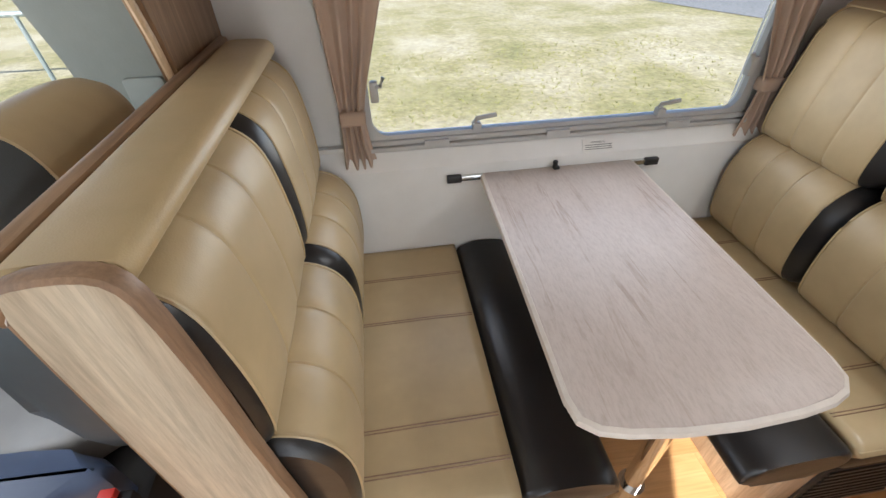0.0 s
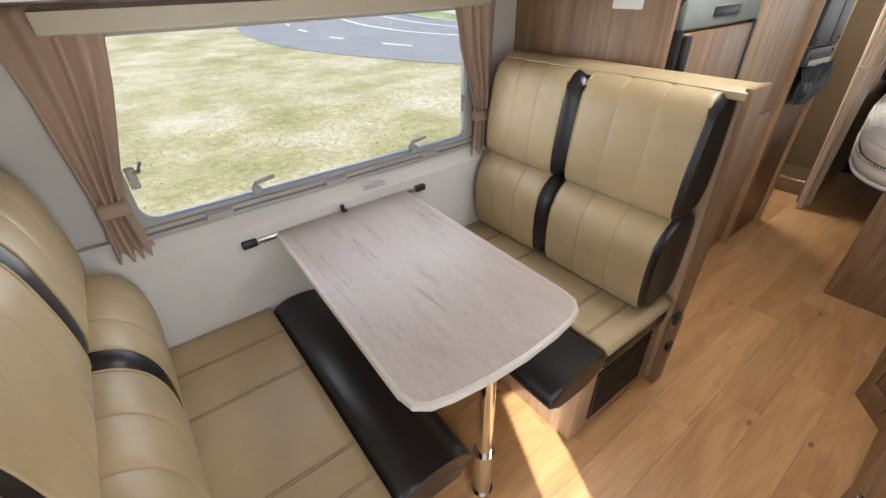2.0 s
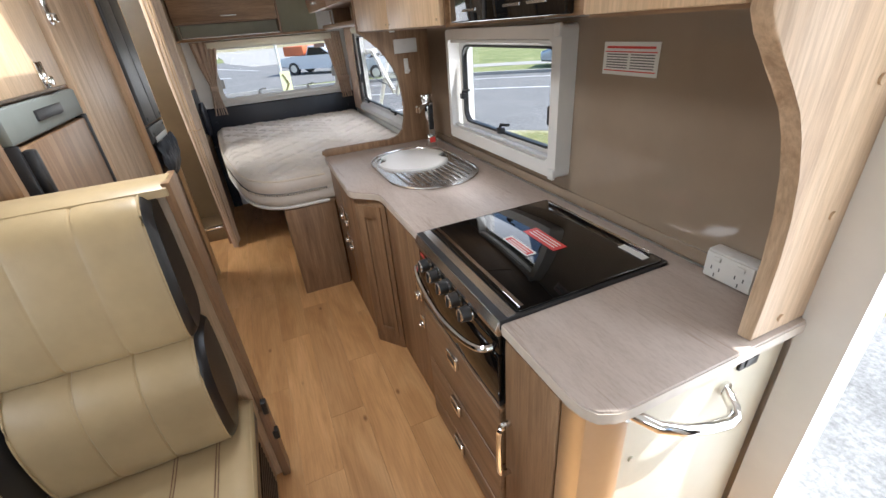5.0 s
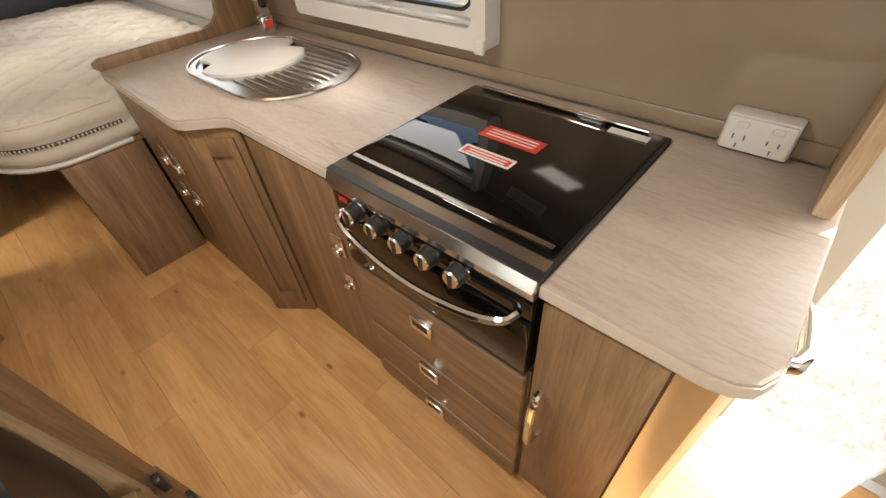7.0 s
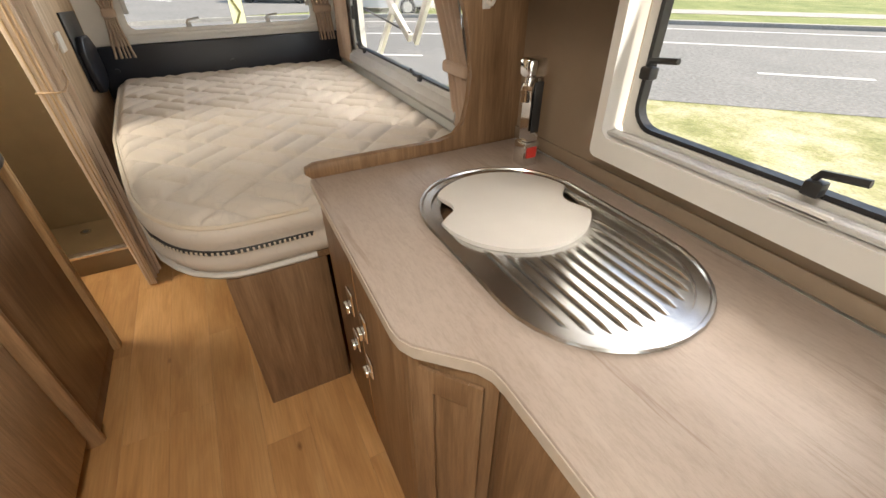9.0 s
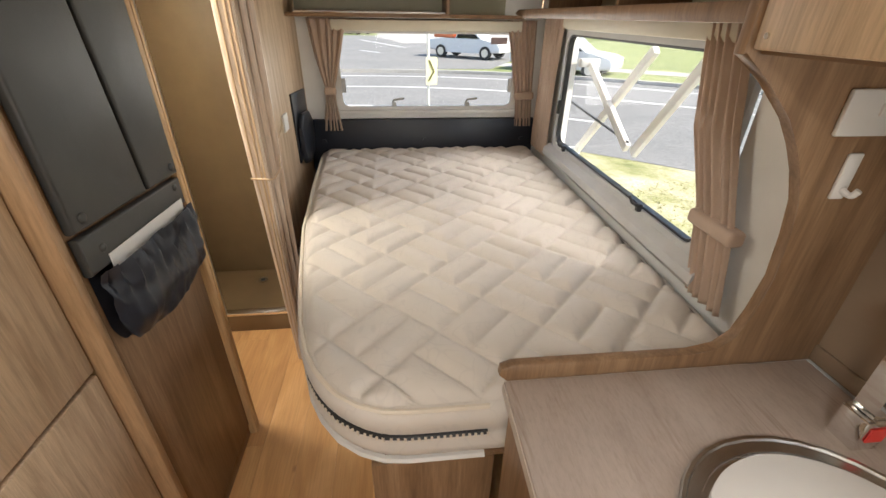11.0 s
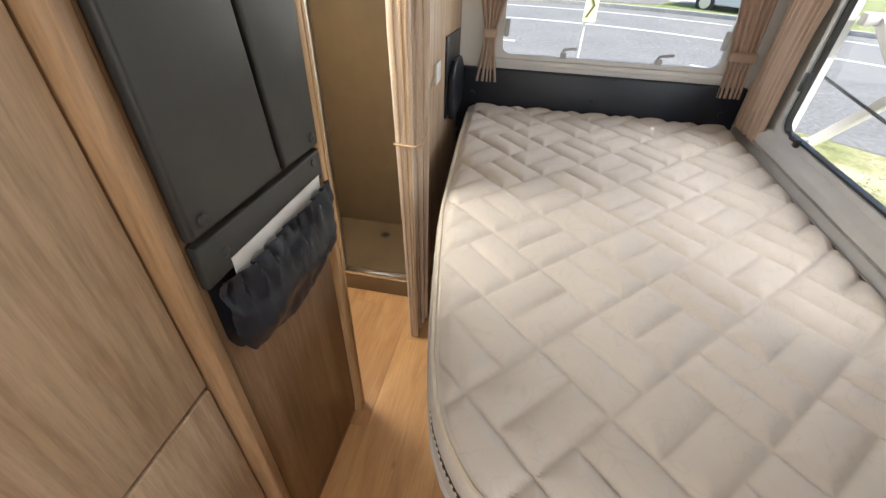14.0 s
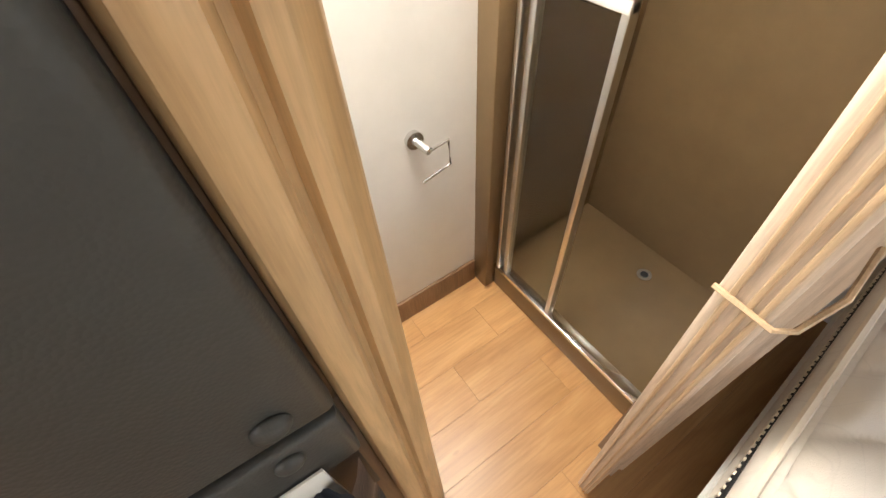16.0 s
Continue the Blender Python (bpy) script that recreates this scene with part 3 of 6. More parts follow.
w2 = window("window_2", "y", 0.008, 1, 2.150, 2.895, 1.035, 1.392, 0.055, "kitchen window with white rounded frame", WHITE_PLASTIC, 0.022, 0.022, 0.012, open_sky=False)
part("surround", ring(bmesh.new(), rrect(2.072, 2.955, 0.958, 1.460, 0.018), rrect(2.118, 2.930, 1.012, 1.418, 0.025), "y", 0.0085, 0.074), WHITE_PLASTIC, w2, "white blind surround")
part("rail", B(2.125, 2.925, 0.030, 0.062, 1.014, 1.026, r=0.004), GREY_PLASTIC, w2)
part("rail", B(2.125, 2.925, 0.03, 0.066, 1.402, 1.416, r=0.004), WHITE_PLASTIC, w2)
part("pull", B(2.45, 2.55, 0.052, 0.062, 1.014, 1.030, r=0.005), WHITE_PLASTIC, w2)
for x, z in ((2.088, 0.974), (2.088, 1.444)):
    part("corner_cap", B(x - 0.016, x + 0.016, 0.070, 0.084, z - 0.02, z + 0.02, r=0.005), WHITE_PLASTIC, w2)
lever(w2, (2.50, 0.04, 1.055), "y-", -1)
lever(w2, (2.875, 0.03, 1.16), "y-", -1)
part("catch", B(2.155, 2.18, 0.018, 0.04, 1.13, 1.20, r=0.006), BLACK_PLASTIC, w2, "black side catch")
w3 = window("window_3", "y", 0.0, 1, 3.775, 5.03, 0.905, 1.445, 0.05, "open bed-side window with a grey frame", GREY_PLASTIC, 0.025, 0.025, 0.02, open_sky=False)
part("sill", P([(0.0, 0.80), (0.035, 0.80), (0.055, 0.825), (0.05, 0.855), (0.022, 0.88), (0.0, 0.88)], "x", 3.70, 5.10, 0.004), GREY_PLASTIC, w3, "grey blind cassette under the window")
for x in (4.08, 4.86):
    part("catch", B(x - 0.012, x + 0.012, 0.016, 0.035, 0.895, 0.925, r=0.004), BLACK_PLASTIC, w3, "black window catch")
    part("lever", T([(x, 0.03, 0.915), (x + 0.01, 0.05, 0.925), (x + 0.02, 0.06, 0.95)], 0.006), BLACK_PLASTIC, w3)
part("catch", B(5.0, 5.02, 0.015, 0.035, 1.06, 1.13, r=0.005), BLACK_PLASTIC, w3, "black side catch")
w4 = window("window_4", "x", 5.45, -1, 0.185, 1.215, 1.028, 1.425, 0.04, "wide rear window in a white frame", WHITE_PLASTIC, 0.05, 0.07, 0.02, seal=False)
part("rail", B(5.405, 5.43, 0.16, 1.24, 0.985, 1.008, r=0.004), WHITE_PLASTIC, w4)
part("pull", B(5.398, 5.408, 0.64, 0.76, 0.990, 1.004, r=0.003), WHITE_PLASTIC, w4)
for y in (0.46, 0.91):
    lever(w4, (5.425, y, 1.04), "x-", -1)
for y in (0.20, 1.20):
    part("catch", B(5.405, 5.43, y - 0.012, y + 0.012, 1.11, 1.19, r=0.005), GREY_PLASTIC, w4, "grey side catch")

part("blind_cassette", P([(5.448, 1.432), (5.405, 1.440), (5.395, 1.458), (5.395, 1.492), (5.448, 1.500)], "y", 0.16, 1.24, 0.003), CREAM, w4, "cream blind cassette")
part("blind_cassette", P([(0.001, 1.462), (0.040, 1.468), (0.048, 1.482), (0.046, 1.512), (0.001, 1.516)], "x", 3.72, 5.06, 0.003), CREAM, w3, "cream blind cassette")
part("pane_label", B(5.4655, 5.4662, 0.225, 0.325, 1.372, 1.408), plain("faded_pink_label", (0.36, 0.27, 0.27), 0.5), w4, "faded pink label on the pane")

# ---- dinette ----


def section_sweep(bm, prof, ys, scales, centre, x_of):
    """Lays an outline at each y, drawn in about its centre."""
    rows = []
    for y, s in zip(ys, scales):
        rows.append([bm.verts.new((x_of(centre[0] + (u - centre[0]) * s), y, centre[1] + (v - centre[1]) * s)) for u, v in prof])
    n = len(prof)
    for p, q in zip(rows, rows[1:]):
        for i in range(n):
            j = (i + 1) % n
            bm.faces.new((p[i], p[j], q[j], q[i]))
    bm.faces.new(rows[0])
    bm.faces.new(rows[-1])
    return bm


UPPER = smooth_loop([(0.0, 0.815), (0.12, 0.80), (0.168, 0.812), (0.172, 0.90), (0.150, 1.05), (0.125, 1.165), (0.06, 1.192), (0.0, 1.185)], 3)
LOWER = smooth_loop([(0.0, 0.462), (0.12, 0.458), (0.215, 0.46), (0.235, 0.60), (0.225, 0.74), (0.155, 0.815), (0.05, 0.812), (0.0, 0.80)], 3)


def back_cushion(name, label, prof, y0, y1, x_of, group, g0, g1):
    """Tan front with two seams and black rounded sides, g0 and g1 wide."""
    cu = thing(name, label, "cushion", (x_of(0.1), (y0 + y1) / 2, min(v for _, v in prof)), group)
    c = (0.06, sum(v for _, v in prof) / len(prof))
    a, b = y0 + g0, y1 - g1
    ys, ss = [a, a + 0.004, a + 0.012], [0.975, 0.99, 1.0]
    for k in (1, 2):
        m = a + (b - a) * k / 3
        ys += [m - 0.030, m - 0.011, m - 0.009, m - 0.004, m - 0.0012, m + 0.0012, m + 0.004, m + 0.009, m + 0.011, m + 0.030]
        ss += [1.006, 1.000, 0.997, 0.995, 0.980, 0.980, 0.995, 0.997, 1.000, 1.006]
    ys += [b - 0.012, b - 0.004, b]
    ss += [1.0, 0.99, 0.975]
    part("front_panel", section_sweep(bmesh.new(), prof, ys, ss, c, x_of), TAN, cu, "tan stitched leather panel")
    for outer, inner, g in ((y0, a, g0), (y1, b, g1)):
        low = 0.80 if g > 0.03 else 0.88
        steps = [(0.0, 0.988), (0.35, 0.972), (0.75, 0.94 - (0.94 - low) * 0.35), (1.0, low)]
        part("side_panel", section_sweep(bmesh.new(), prof, [inner + (outer - inner) * f for f, _ in steps], [k for _, k in steps], c, x_of), BLACK_LEATHER, cu, "black leather side panel")
        pts = [(x_of(c[0] + (u - c[0]) * 0.992), inner, c[1] + (v - c[1]) * 0.992) for u, v in prof[::2]]
        part("piping", T(pts, 0.0032, closed=True, n=6), TAN, cu)
    return cu


def seat_cushion(name, label, x_back, x_split, x_front, y0, y1, z0, z1, group):
    s = 1 if x_front > x_back else -1
    cu = thing(name, label, "cushion", ((x_back + x_front) / 2, (y0 + y1) / 2, z0), group)
    lo, hi = sorted((x_back, x_split))
    bm = bmesh.new()
    nx, ny = 14, 40
    rows = []
    for i in range(nx + 1):
        row = []
        for j in range(ny + 1):
            x, y = lo + (hi - lo) * i / nx, y0 + (y1 - y0) * j / ny
            z = z1 + 0.006 * math.sin(math.pi * j / ny) + 0.003 * noise.noise(Vector((x * 7, y * 7, 1)))
            z -= 0.014 * max(0, 1 - j / 1.6) ** 2
            row.append(bm.verts.new((x, y, z)))
        rows.append(row)
    for i in range(nx):
        for j in range(ny):
            bm.faces.new((rows[i][j], rows[i + 1][j], rows[i + 1][j + 1], rows[i][j + 1]))
    top = part("seat_panel", bm, TAN, cu, "tan stitched leather seat panel", 60)
    m = top.modifiers.new("thick", "SOLIDIFY")
    m.thickness, m.offset = 0.03, 0
    for f in (0.18, 0.40, 0.78, 0.90):
        for d in (-0.004, 0.004):
            y = y1 - (y1 - y0) * f + d
            j = (y - y0) / (y1 - y0)
            zz = z1 + 0.0155 + 0.006 * math.sin(math.pi * j)
            part("stitching", T([(lo + 0.005 + (hi - lo - 0.01) * k / 8, y, zz + 0.003 * noise.noise(Vector(((lo + (hi - lo) * k / 8) * 7, y * 7, 1)))) for k in range(9)], 0.0016, n=5), EDGE, cu)
    prof = [(x_split, z0), (x_split, z1 + 0.014), (x_split + s * 0.10, z1 + 0.026), (x_front - s * 0.05, z1 + 0.014), (x_front, z1 - 0.025), (x_front - s * 0.01, z0 + 0.02), (x_front - s * 0.04, z0)]
    part("front_roll", P(smooth_loop(prof, 2), "y", y0, y1, 0.014, 3), BLACK_LEATHER, cu, "black leather front roll")
    part("base_panel", B(lo, hi, y0 + 0.001, y1 - 0.002, z0, z1 - 0.018, r=0.012), BLACK_LEATHER, cu, "black leather underside")
    part("piping", T([(lo, y0 + 0.003, z1 + 0.002), (hi, y0 + 0.003, z1 + 0.003)], 0.0035, n=6), TAN, cu)
    return cu


UPPER_FRONT = smooth_loop([(0.042, 0.815), (0.12, 0.80), (0.174, 0.802), (0.180, 0.90), (0.168, 1.03), (0.150, 1.105), (0.105, 1.143), (0.06, 1.143), (0.042, 1.140)], 3)
FRONT = lambda u: 0.312 + u  # noqa: E731
FRONT_LUMBAR = lambda u: 0.350 + u  # noqa: E731
REAR = lambda u: 2.115 - u  # noqa: E731
for nm, upper, x_up, x_low in (("front", UPPER_FRONT, FRONT, FRONT_LUMBAR), ("rear", UPPER, REAR, REAR)):
    for y0, y1, g0, g1 in ((1.285, 1.722, 0.022, 0.012), (1.728, 2.160, 0.058, 0.022)):
        back_cushion("back_cushion", f"tan and black leather back cushion on the {nm} bench", upper, y0, y1, x_up, "dinette back cushions", g0, g1)
        back_cushion("lumbar_cushion", f"rolled tan and black leather lumbar cushion on the {nm} bench", LOWER, y0, y1, x_low, "dinette lumbar cushions", g0, g1)
seat_cushion("seat_cushion", "tan and black leather seat cushion of the front bench", 0.50, 0.900, 1.140, 1.285, 2.160, 0.352, 0.437, "dinette seat cushions")
seat_cushion("seat_cushion", "tan and black leather seat cushion of the rear bench", 2.075, 1.688, 1.405, 1.258, 2.160, 0.352, 0.437, "dinette seat cushions")

# bench bodies
def bench(label, x0, x1):
    b = thing("bench", label, "bench", ((x0 + x1) / 2, 1.75, 0), "dinette benches")
    part("base", B(x0, x1, 1.282, 2.163, 0, 0.350, r=0.004), ASH, b, "pale timber bench box")
    return b


bf = bench("timber dinette bench backing on the cab", 0.353, 0.985)
end_outline = smooth_loop([(0.350, 1.184), (0.385, 1.192), (0.425, 1.192), (0.447, 1.182), (0.458, 1.150), (0.468, 1.03), (0.476, 0.83), (0.498, 0.55), (0.52, 0.30), (0.525, 0.0), (0.350, 0.0), (0.348, 0.60), (0.348, 1.05)], 1)
part("end_panel", P(end_outline, "y", 1.255, 1.282, 0.003), WASHED, bf, "washed timber end panel")
ebm = bmesh.new()
tube(ebm, [(u, 1.2685, v) for u, v in end_outline], 0.0065, closed=True, n=8)
for v in ebm.verts:
    v.co.y = 1.2685 + (v.co.y - 1.2685) * 2.25
part("edge_band", ebm, EDGE, bf, "brown edge band")
part("back_panel", B(0.339, 0.352, 1.283, 2.163, 0.0, 1.144, r=0.003), WALNUT, bf)
part("ledge", P(smooth_loop([(0.335, 1.145), (0.436, 1.150), (0.450, 1.162), (0.450, 1.180), (0.436, 1.192), (0.36, 1.194), (0.335, 1.188)], 2), "y", 1.283, 2.10, 0.003), TAN, bf, "padded tan leather top ledge")
part("rail", P(smooth_loop([(0.30, 1.12), (0.335, 1.12), (0.338, 1.188), (0.318, 1.195), (0.298, 1.18)], 1), "y", 1.283, 2.15, 0.003), WALNUT_Y, bf, "brown timber top rail")
part("toe_rail", B(0.93, 0.992, 1.278, 1.30, 0.0, 0.352, r=0.003), EDGE, bf)
br = bench("timber dinette bench against the tall cabinets", 1.612, 2.117)
part("end_panel", P([(2.045, 1.20), (2.166, 1.20), (2.168, 0.62), (2.168, 0.0), (2.12, 0.0), (2.115, 0.40), (2.075, 0.80)], "y", 1.236, 1.256, 0.003), WALNUT, br, "walnut end panel")
part("edge_band", B(2.1, 2.168, 1.230, 1.258, 0.0, 0.35, r=0.004), EDGE, br)
part("back_panel", B(2.118, 2.168, 1.258, 2.163, 0.0, 1.175, r=0.003), OAK, br)
part("ledge", P(smooth_loop([(2.04, 1.16), (2.165, 1.165), (2.168, 1.195), (2.12, 1.205), (2.04, 1.198)], 1), "y", 1.245, 2.15, 0.004), TAN, br, "padded tan leather top ledge")
part("locker_door", B(1.70, 2.04, 1.274, 1.282, 0.06, 0.31, r=0.003), BLACK_PLASTIC, br, "dark recessed heater grille")
for k in range(9):
    part("slat", B(1.715, 2.025, 1.269, 1.276, 0.078 + 0.026 * k, 0.088 + 0.026 * k), BLACK_PLASTIC, br)
part("hinge", B(2.085, 2.112, 1.222, 1.240, 0.345, 0.40, r=0.004), BLACK_PLASTIC, br, "black bracket")
part("hinge", B(2.095, 2.125, 1.218, 1.238, 0.205, 0.245, r=0.004), BLACK_PLASTIC, br, "black bracket")

# notice under the window
nt_ = whole("warning_label", P([(2.1655, 0.783), (2.1890, 0.8155), (2.1905, 0.8145), (2.167, 0.782)], "x", 1.338, 1.447), PAPER, "small white warning notice under the dinette window", "label")
fc = bpy.data.curves.new("heading", "FONT")
fc.body, fc.size, fc.align_x = "WARNING", 0.0105, "CENTER"
fo = bpy.data.objects.new("heading", fc)
scene.collection.objects.link(fo)
fm = bpy.data.meshes.new_from_object(fo)
bpy.data.objects.remove(fo)
fm.materials.append(INK)
fm.transform(Matrix.Translation((1.392, 2.1795, 0.8045)) @ Matrix.Rotation(radians(54), 4, "X"))
new("heading", fm).parent = nt_
for k in range(3):
    v = 0.30 + 0.17 * k
    y_, z_ = 2.1655 + 0.0235 * (0.8 - v) - 0.0004, 0.783 + 0.0325 * (0.8 - v) + 0.0003
    part("print_line", B(1.345, 1.440, y_ - 0.0004, y_ + 0.0006, z_ - 0.0009, z_ + 0.0009), INK, nt_)

# table
tb = thing("dinette_table", "stone-look dinette table on one chrome leg", "table", (1.245, 1.36, 0))
edge = [(1.497, 1.34), (1.490, 1.30), (1.468, 1.276), (1.43, 1.262), (1.36, 1.252), (1.25, 1.247), (1.14, 1.252), (1.05, 1.264), (1.005, 1.276), (0.978, 1.297), (0.971, 1.34)]
outline = [(0.998, 2.16), (1.515, 2.16)] + edge
part("tabletop", P(outline, "z", 0.716, 0.742, 0.004), STONE, tb)
rim = [(0.998, 2.158, 0.729), (0.971, 1.33, 0.729)] + [(x, y, 0.729) for x, y in reversed(edge)] + [(1.515, 2.158, 0.729)]
part("edge_band", T(rim, 0.0122, n=8), STONE_EDGE, tb, "pale edge band")
lg = part("leg", D((1.245, 1.355, 0.45), "z", 0.024, 0.53, 28), CHROME, tb, "chrome telescopic leg")
part("sleeve", D((1.245, 1.355, 0.105), "z", 0.030, 0.21, 28), CHROME, lg)
part("collar", D((1.245, 1.355, 0.215), "z", 0.034, 0.02, 28), CHROME, lg)
part("flange", D((1.245, 1.355, 0.006), "z", 0.036, 0.012, 28), CHROME, lg)
part("bracket", B(1.16, 1.33, 1.30, 1.41, 0.706, 0.716, r=0.003), BLACK_PLASTIC, tb)
part("pin", D((1.24, 2.15, 0.752), "z", 0.008, 0.03, 10), BLACK_PLASTIC, tb)
part("pin", B(1.232, 1.252, 2.135, 2.15, 0.742, 0.752, r=0.003), BLACK_PLASTIC, tb)
rl = thing("wall_rail", "aluminium table rail on the white lining", "rail", (1.24, 2.16, 0.73))
part("bar", B(0.885, 1.605, 2.150, 2.165, 0.722, 0.740, r=0.003), STEEL, rl)
for a, b in ((0.875, 0.925), (1.565, 1.615)):
    part("end_cap", B(a, b, 2.146, 2.166, 0.718, 0.744, r=0.005), BLACK_PLASTIC, rl, "black end cap")

# ---- kitchen ----
CT = 0.865
wk = thing("worktop", "stone-look laminate kitchen worktop with a steel sink set in", "worktop", (2.0, 0.3, 0.83))
top = [(1.245, 0.02), (3.344, 0.02), (3.344, 0.702), (2.715, 0.714), (2.685, 0.710), (2.66, 0.697), (2.585, 0.622), (2.56, 0.609), (2.53, 0.606), (2.10, 0.604), (2.10, 0.082), (1.556, 0.082), (1.556, 0.606), (1.315, 0.606), (1.285, 0.600), (1.262, 0.585), (1.248, 0.555), (1.245, 0.52)]
sk = rrect(2.465, 3.165, 0.100, 0.522, 0.205, 8)


def slab_with_hole(bm, outer, hole, z0, z1):
    """A flat slab with one opening, filled between two outlines."""
    for z in (z0, z1):
        es = []
        for loop in (outer, hole):
            vs = [bm.verts.new((x, y, z)) for x, y in loop]
            es += [bm.edges.new((a, b)) for a, b in zip(vs, vs[1:] + vs[:1])]
        bmesh.ops.triangle_fill(bm, edges=es, use_beauty=True)
    for loop in (outer, hole):
        n = len(loop)
        for i in range(n):
            a, b = loop[i], loop[(i + 1) % n]
            bm.faces.new([bm.verts.new((*a, z0)), bm.verts.new((*b, z0)), bm.verts.new((*b, z1)), bm.verts.new((*a, z1))])
    bmesh.ops.remove_doubles(bm, verts=bm.verts, dist=1e-5)
    return bm


slab = slab_with_hole(bmesh.new(), top, rrect(2.50, 3.13, 0.135, 0.487, 0.17, 8), CT - 0.032, CT)
rim_at = {(round(x, 4), round(y, 4)) for x, y in top}
lip = [e for e in slab.edges if all(v.co.z > CT - 0.001 and (round(v.co.x, 4), round(v.co.y, 4)) in rim_at for v in e.verts) and any(abs(f.normal.z) < 0.5 for f in e.link_faces)]
bmesh.ops.bevel(slab, geom=lip, offset=0.005, segments=2, affect="EDGES", profile=0.5)
part("slab", slab, STONE_X, wk)


def edge_strip(pts, out, z0, z1):
    """A thin band that follows a worktop's front edge."""
    bm = bmesh.new()
    rows = []
    for i, p in enumerate(pts):
        d = (Vector(pts[min(i + 1, len(pts) - 1)]) - Vector(pts[max(i - 1, 0)])).normalized()
        o = Vector((d.y, -d.x)) * out
        rows.append([bm.verts.new((p[0] + k * o.x, p[1] + k * o.y, z)) for k, z in ((-1, z0), (1, z0 + 0.001), (1, z1 - 0.002), (0.2, z1), (-1, z1))])
    for p, q in zip(rows, rows[1:]):
        for k in range(5):
            bm.faces.new((p[k], p[(k + 1) % 5], q[(k + 1) % 5], q[k]))
    bm.faces.new(rows[0])
    bm.faces.new(rows[-1])
    return bm


part("edge_band", edge_strip(top[9:1:-1], 0.002, CT - 0.031, CT - 0.006), STONE_EDGE, wk, "pale edge band")
part("edge_band", edge_strip([(1.245, 0.03)] + top[:11:-1], 0.002, CT - 0.031, CT - 0.006), STONE_EDGE, wk, "pale edge band")

sink = thing("sink", "stainless steel sink with ribbed drainer and white lid", "sink", (2.8, 0.33, CT - 0.15))
part("rim", ring(bmesh.new(), sk, rrect(2.492, 3.140, 0.125, 0.497, 0.18, 8), "z", CT + 0.0005, CT + 0.007), STEEL, sink)
part("rim_bead", T([(x, y, CT + 0.006) for x, y in sk], 0.006, closed=True, n=6), STEEL, sink)
circ = [(2.945 + 0.172 * math.cos(radians(a)), 0.309 + 0.172 * math.sin(radians(a))) for a in range(0, 360, 10)]
part("drainer", slab_with_hole(bmesh.new(), rrect(2.493, 3.139, 0.126, 0.496, 0.179, 8), circ, CT - 0.006, CT + 0.001), STEEL, sink)
for k in range(11):
    y = 0.169 + 0.029 * k
    x1 = 2.945 - math.sqrt(max(0, 0.185 ** 2 - (y - 0.309) ** 2)) - 0.012
    x0 = 2.612 - 0.095 * math.sqrt(max(0, 1 - ((y - 0.314) / 0.17) ** 2))
    part("rib", T([(x0, y, CT - 0.001), (x0 + 0.02, y, CT + 0.004), (x1 - 0.02, y, CT + 0.004), (x1, y, CT - 0.001)], 0.0045, n=6), STEEL, sink)
bowl = bmesh.new()
prev = None
for r, z in ((0.172, CT), (0.168, CT - 0.06), (0.15, CT - 0.125), (0.02, CT - 0.135)):
    row = [bowl.verts.new((2.945 + r * math.cos(radians(a)), 0.309 + r * math.sin(radians(a)), z)) for a in range(0, 360, 10)]
    if prev:
        for i in range(36):
            bowl.faces.new((prev[i], prev[(i + 1) % 36], row[(i + 1) % 36], row[i]))
    prev = row
bowl.faces.new(prev)
part("bowl", bowl, STEEL, sink)
lid = []
for a in range(0, 360, 4):
    r = 0.186
    for c in (68, 256):
        d = (a - c + 180) % 360 - 180
        if abs(d) < 20:
            r = 0.186 - 0.05 * math.cos(radians(d) * 4.5)
    lid.append((2.945 + r * math.cos(radians(a)), 0.309 + r * math.sin(radians(a))))
whole("cutting_board", P(lid, "z", CT + 0.0015, CT + 0.012, 0.003), WHITE_PLASTIC, "round white plastic cutting board lid on the sink", "board")

tap = thing("tap", "chrome kitchen tap with a red sticker", "tap", (3.153, 0.115, CT))
part("base", B(3.128, 3.178, 0.090, 0.140, CT, CT + 0.07, r=0.004), CHROME, tap)
part("column", P([(3.132, 0.096), (3.174, 0.096), (3.171, 0.130), (3.135, 0.130)], "z", CT + 0.07, CT + 0.245, 0.004), CHROME, tap)
part("head", B(3.130, 3.174, 0.090, 0.150, CT + 0.245, CT + 0.290, r=0.007), CHROME, tap)
part("grip", B(3.126, 3.131, 0.100, 0.126, CT + 0.10, CT + 0.235, r=0.002), BLACK_PLASTIC, tap, "dark inlay")
sp = P([(0.0, CT + 0.248), (0.130, CT + 0.250), (0.138, CT + 0.242), (0.138, CT + 0.214), (0.116, CT + 0.214), (0.114, CT + 0.232), (0.0, CT + 0.230)], "y", -0.013, 0.013, 0.003)
bmesh.ops.transform(sp, matrix=Matrix.Translation((3.150, 0.118, 0)) @ Matrix.Rotation(radians(135), 4, "Z"), verts=sp.verts)
part("spout", sp, CHROME, tap)
part("sticker", B(3.124, 3.127, 0.100, 0.132, CT + 0.028, CT + 0.058), RED, tap, "round red sticker")

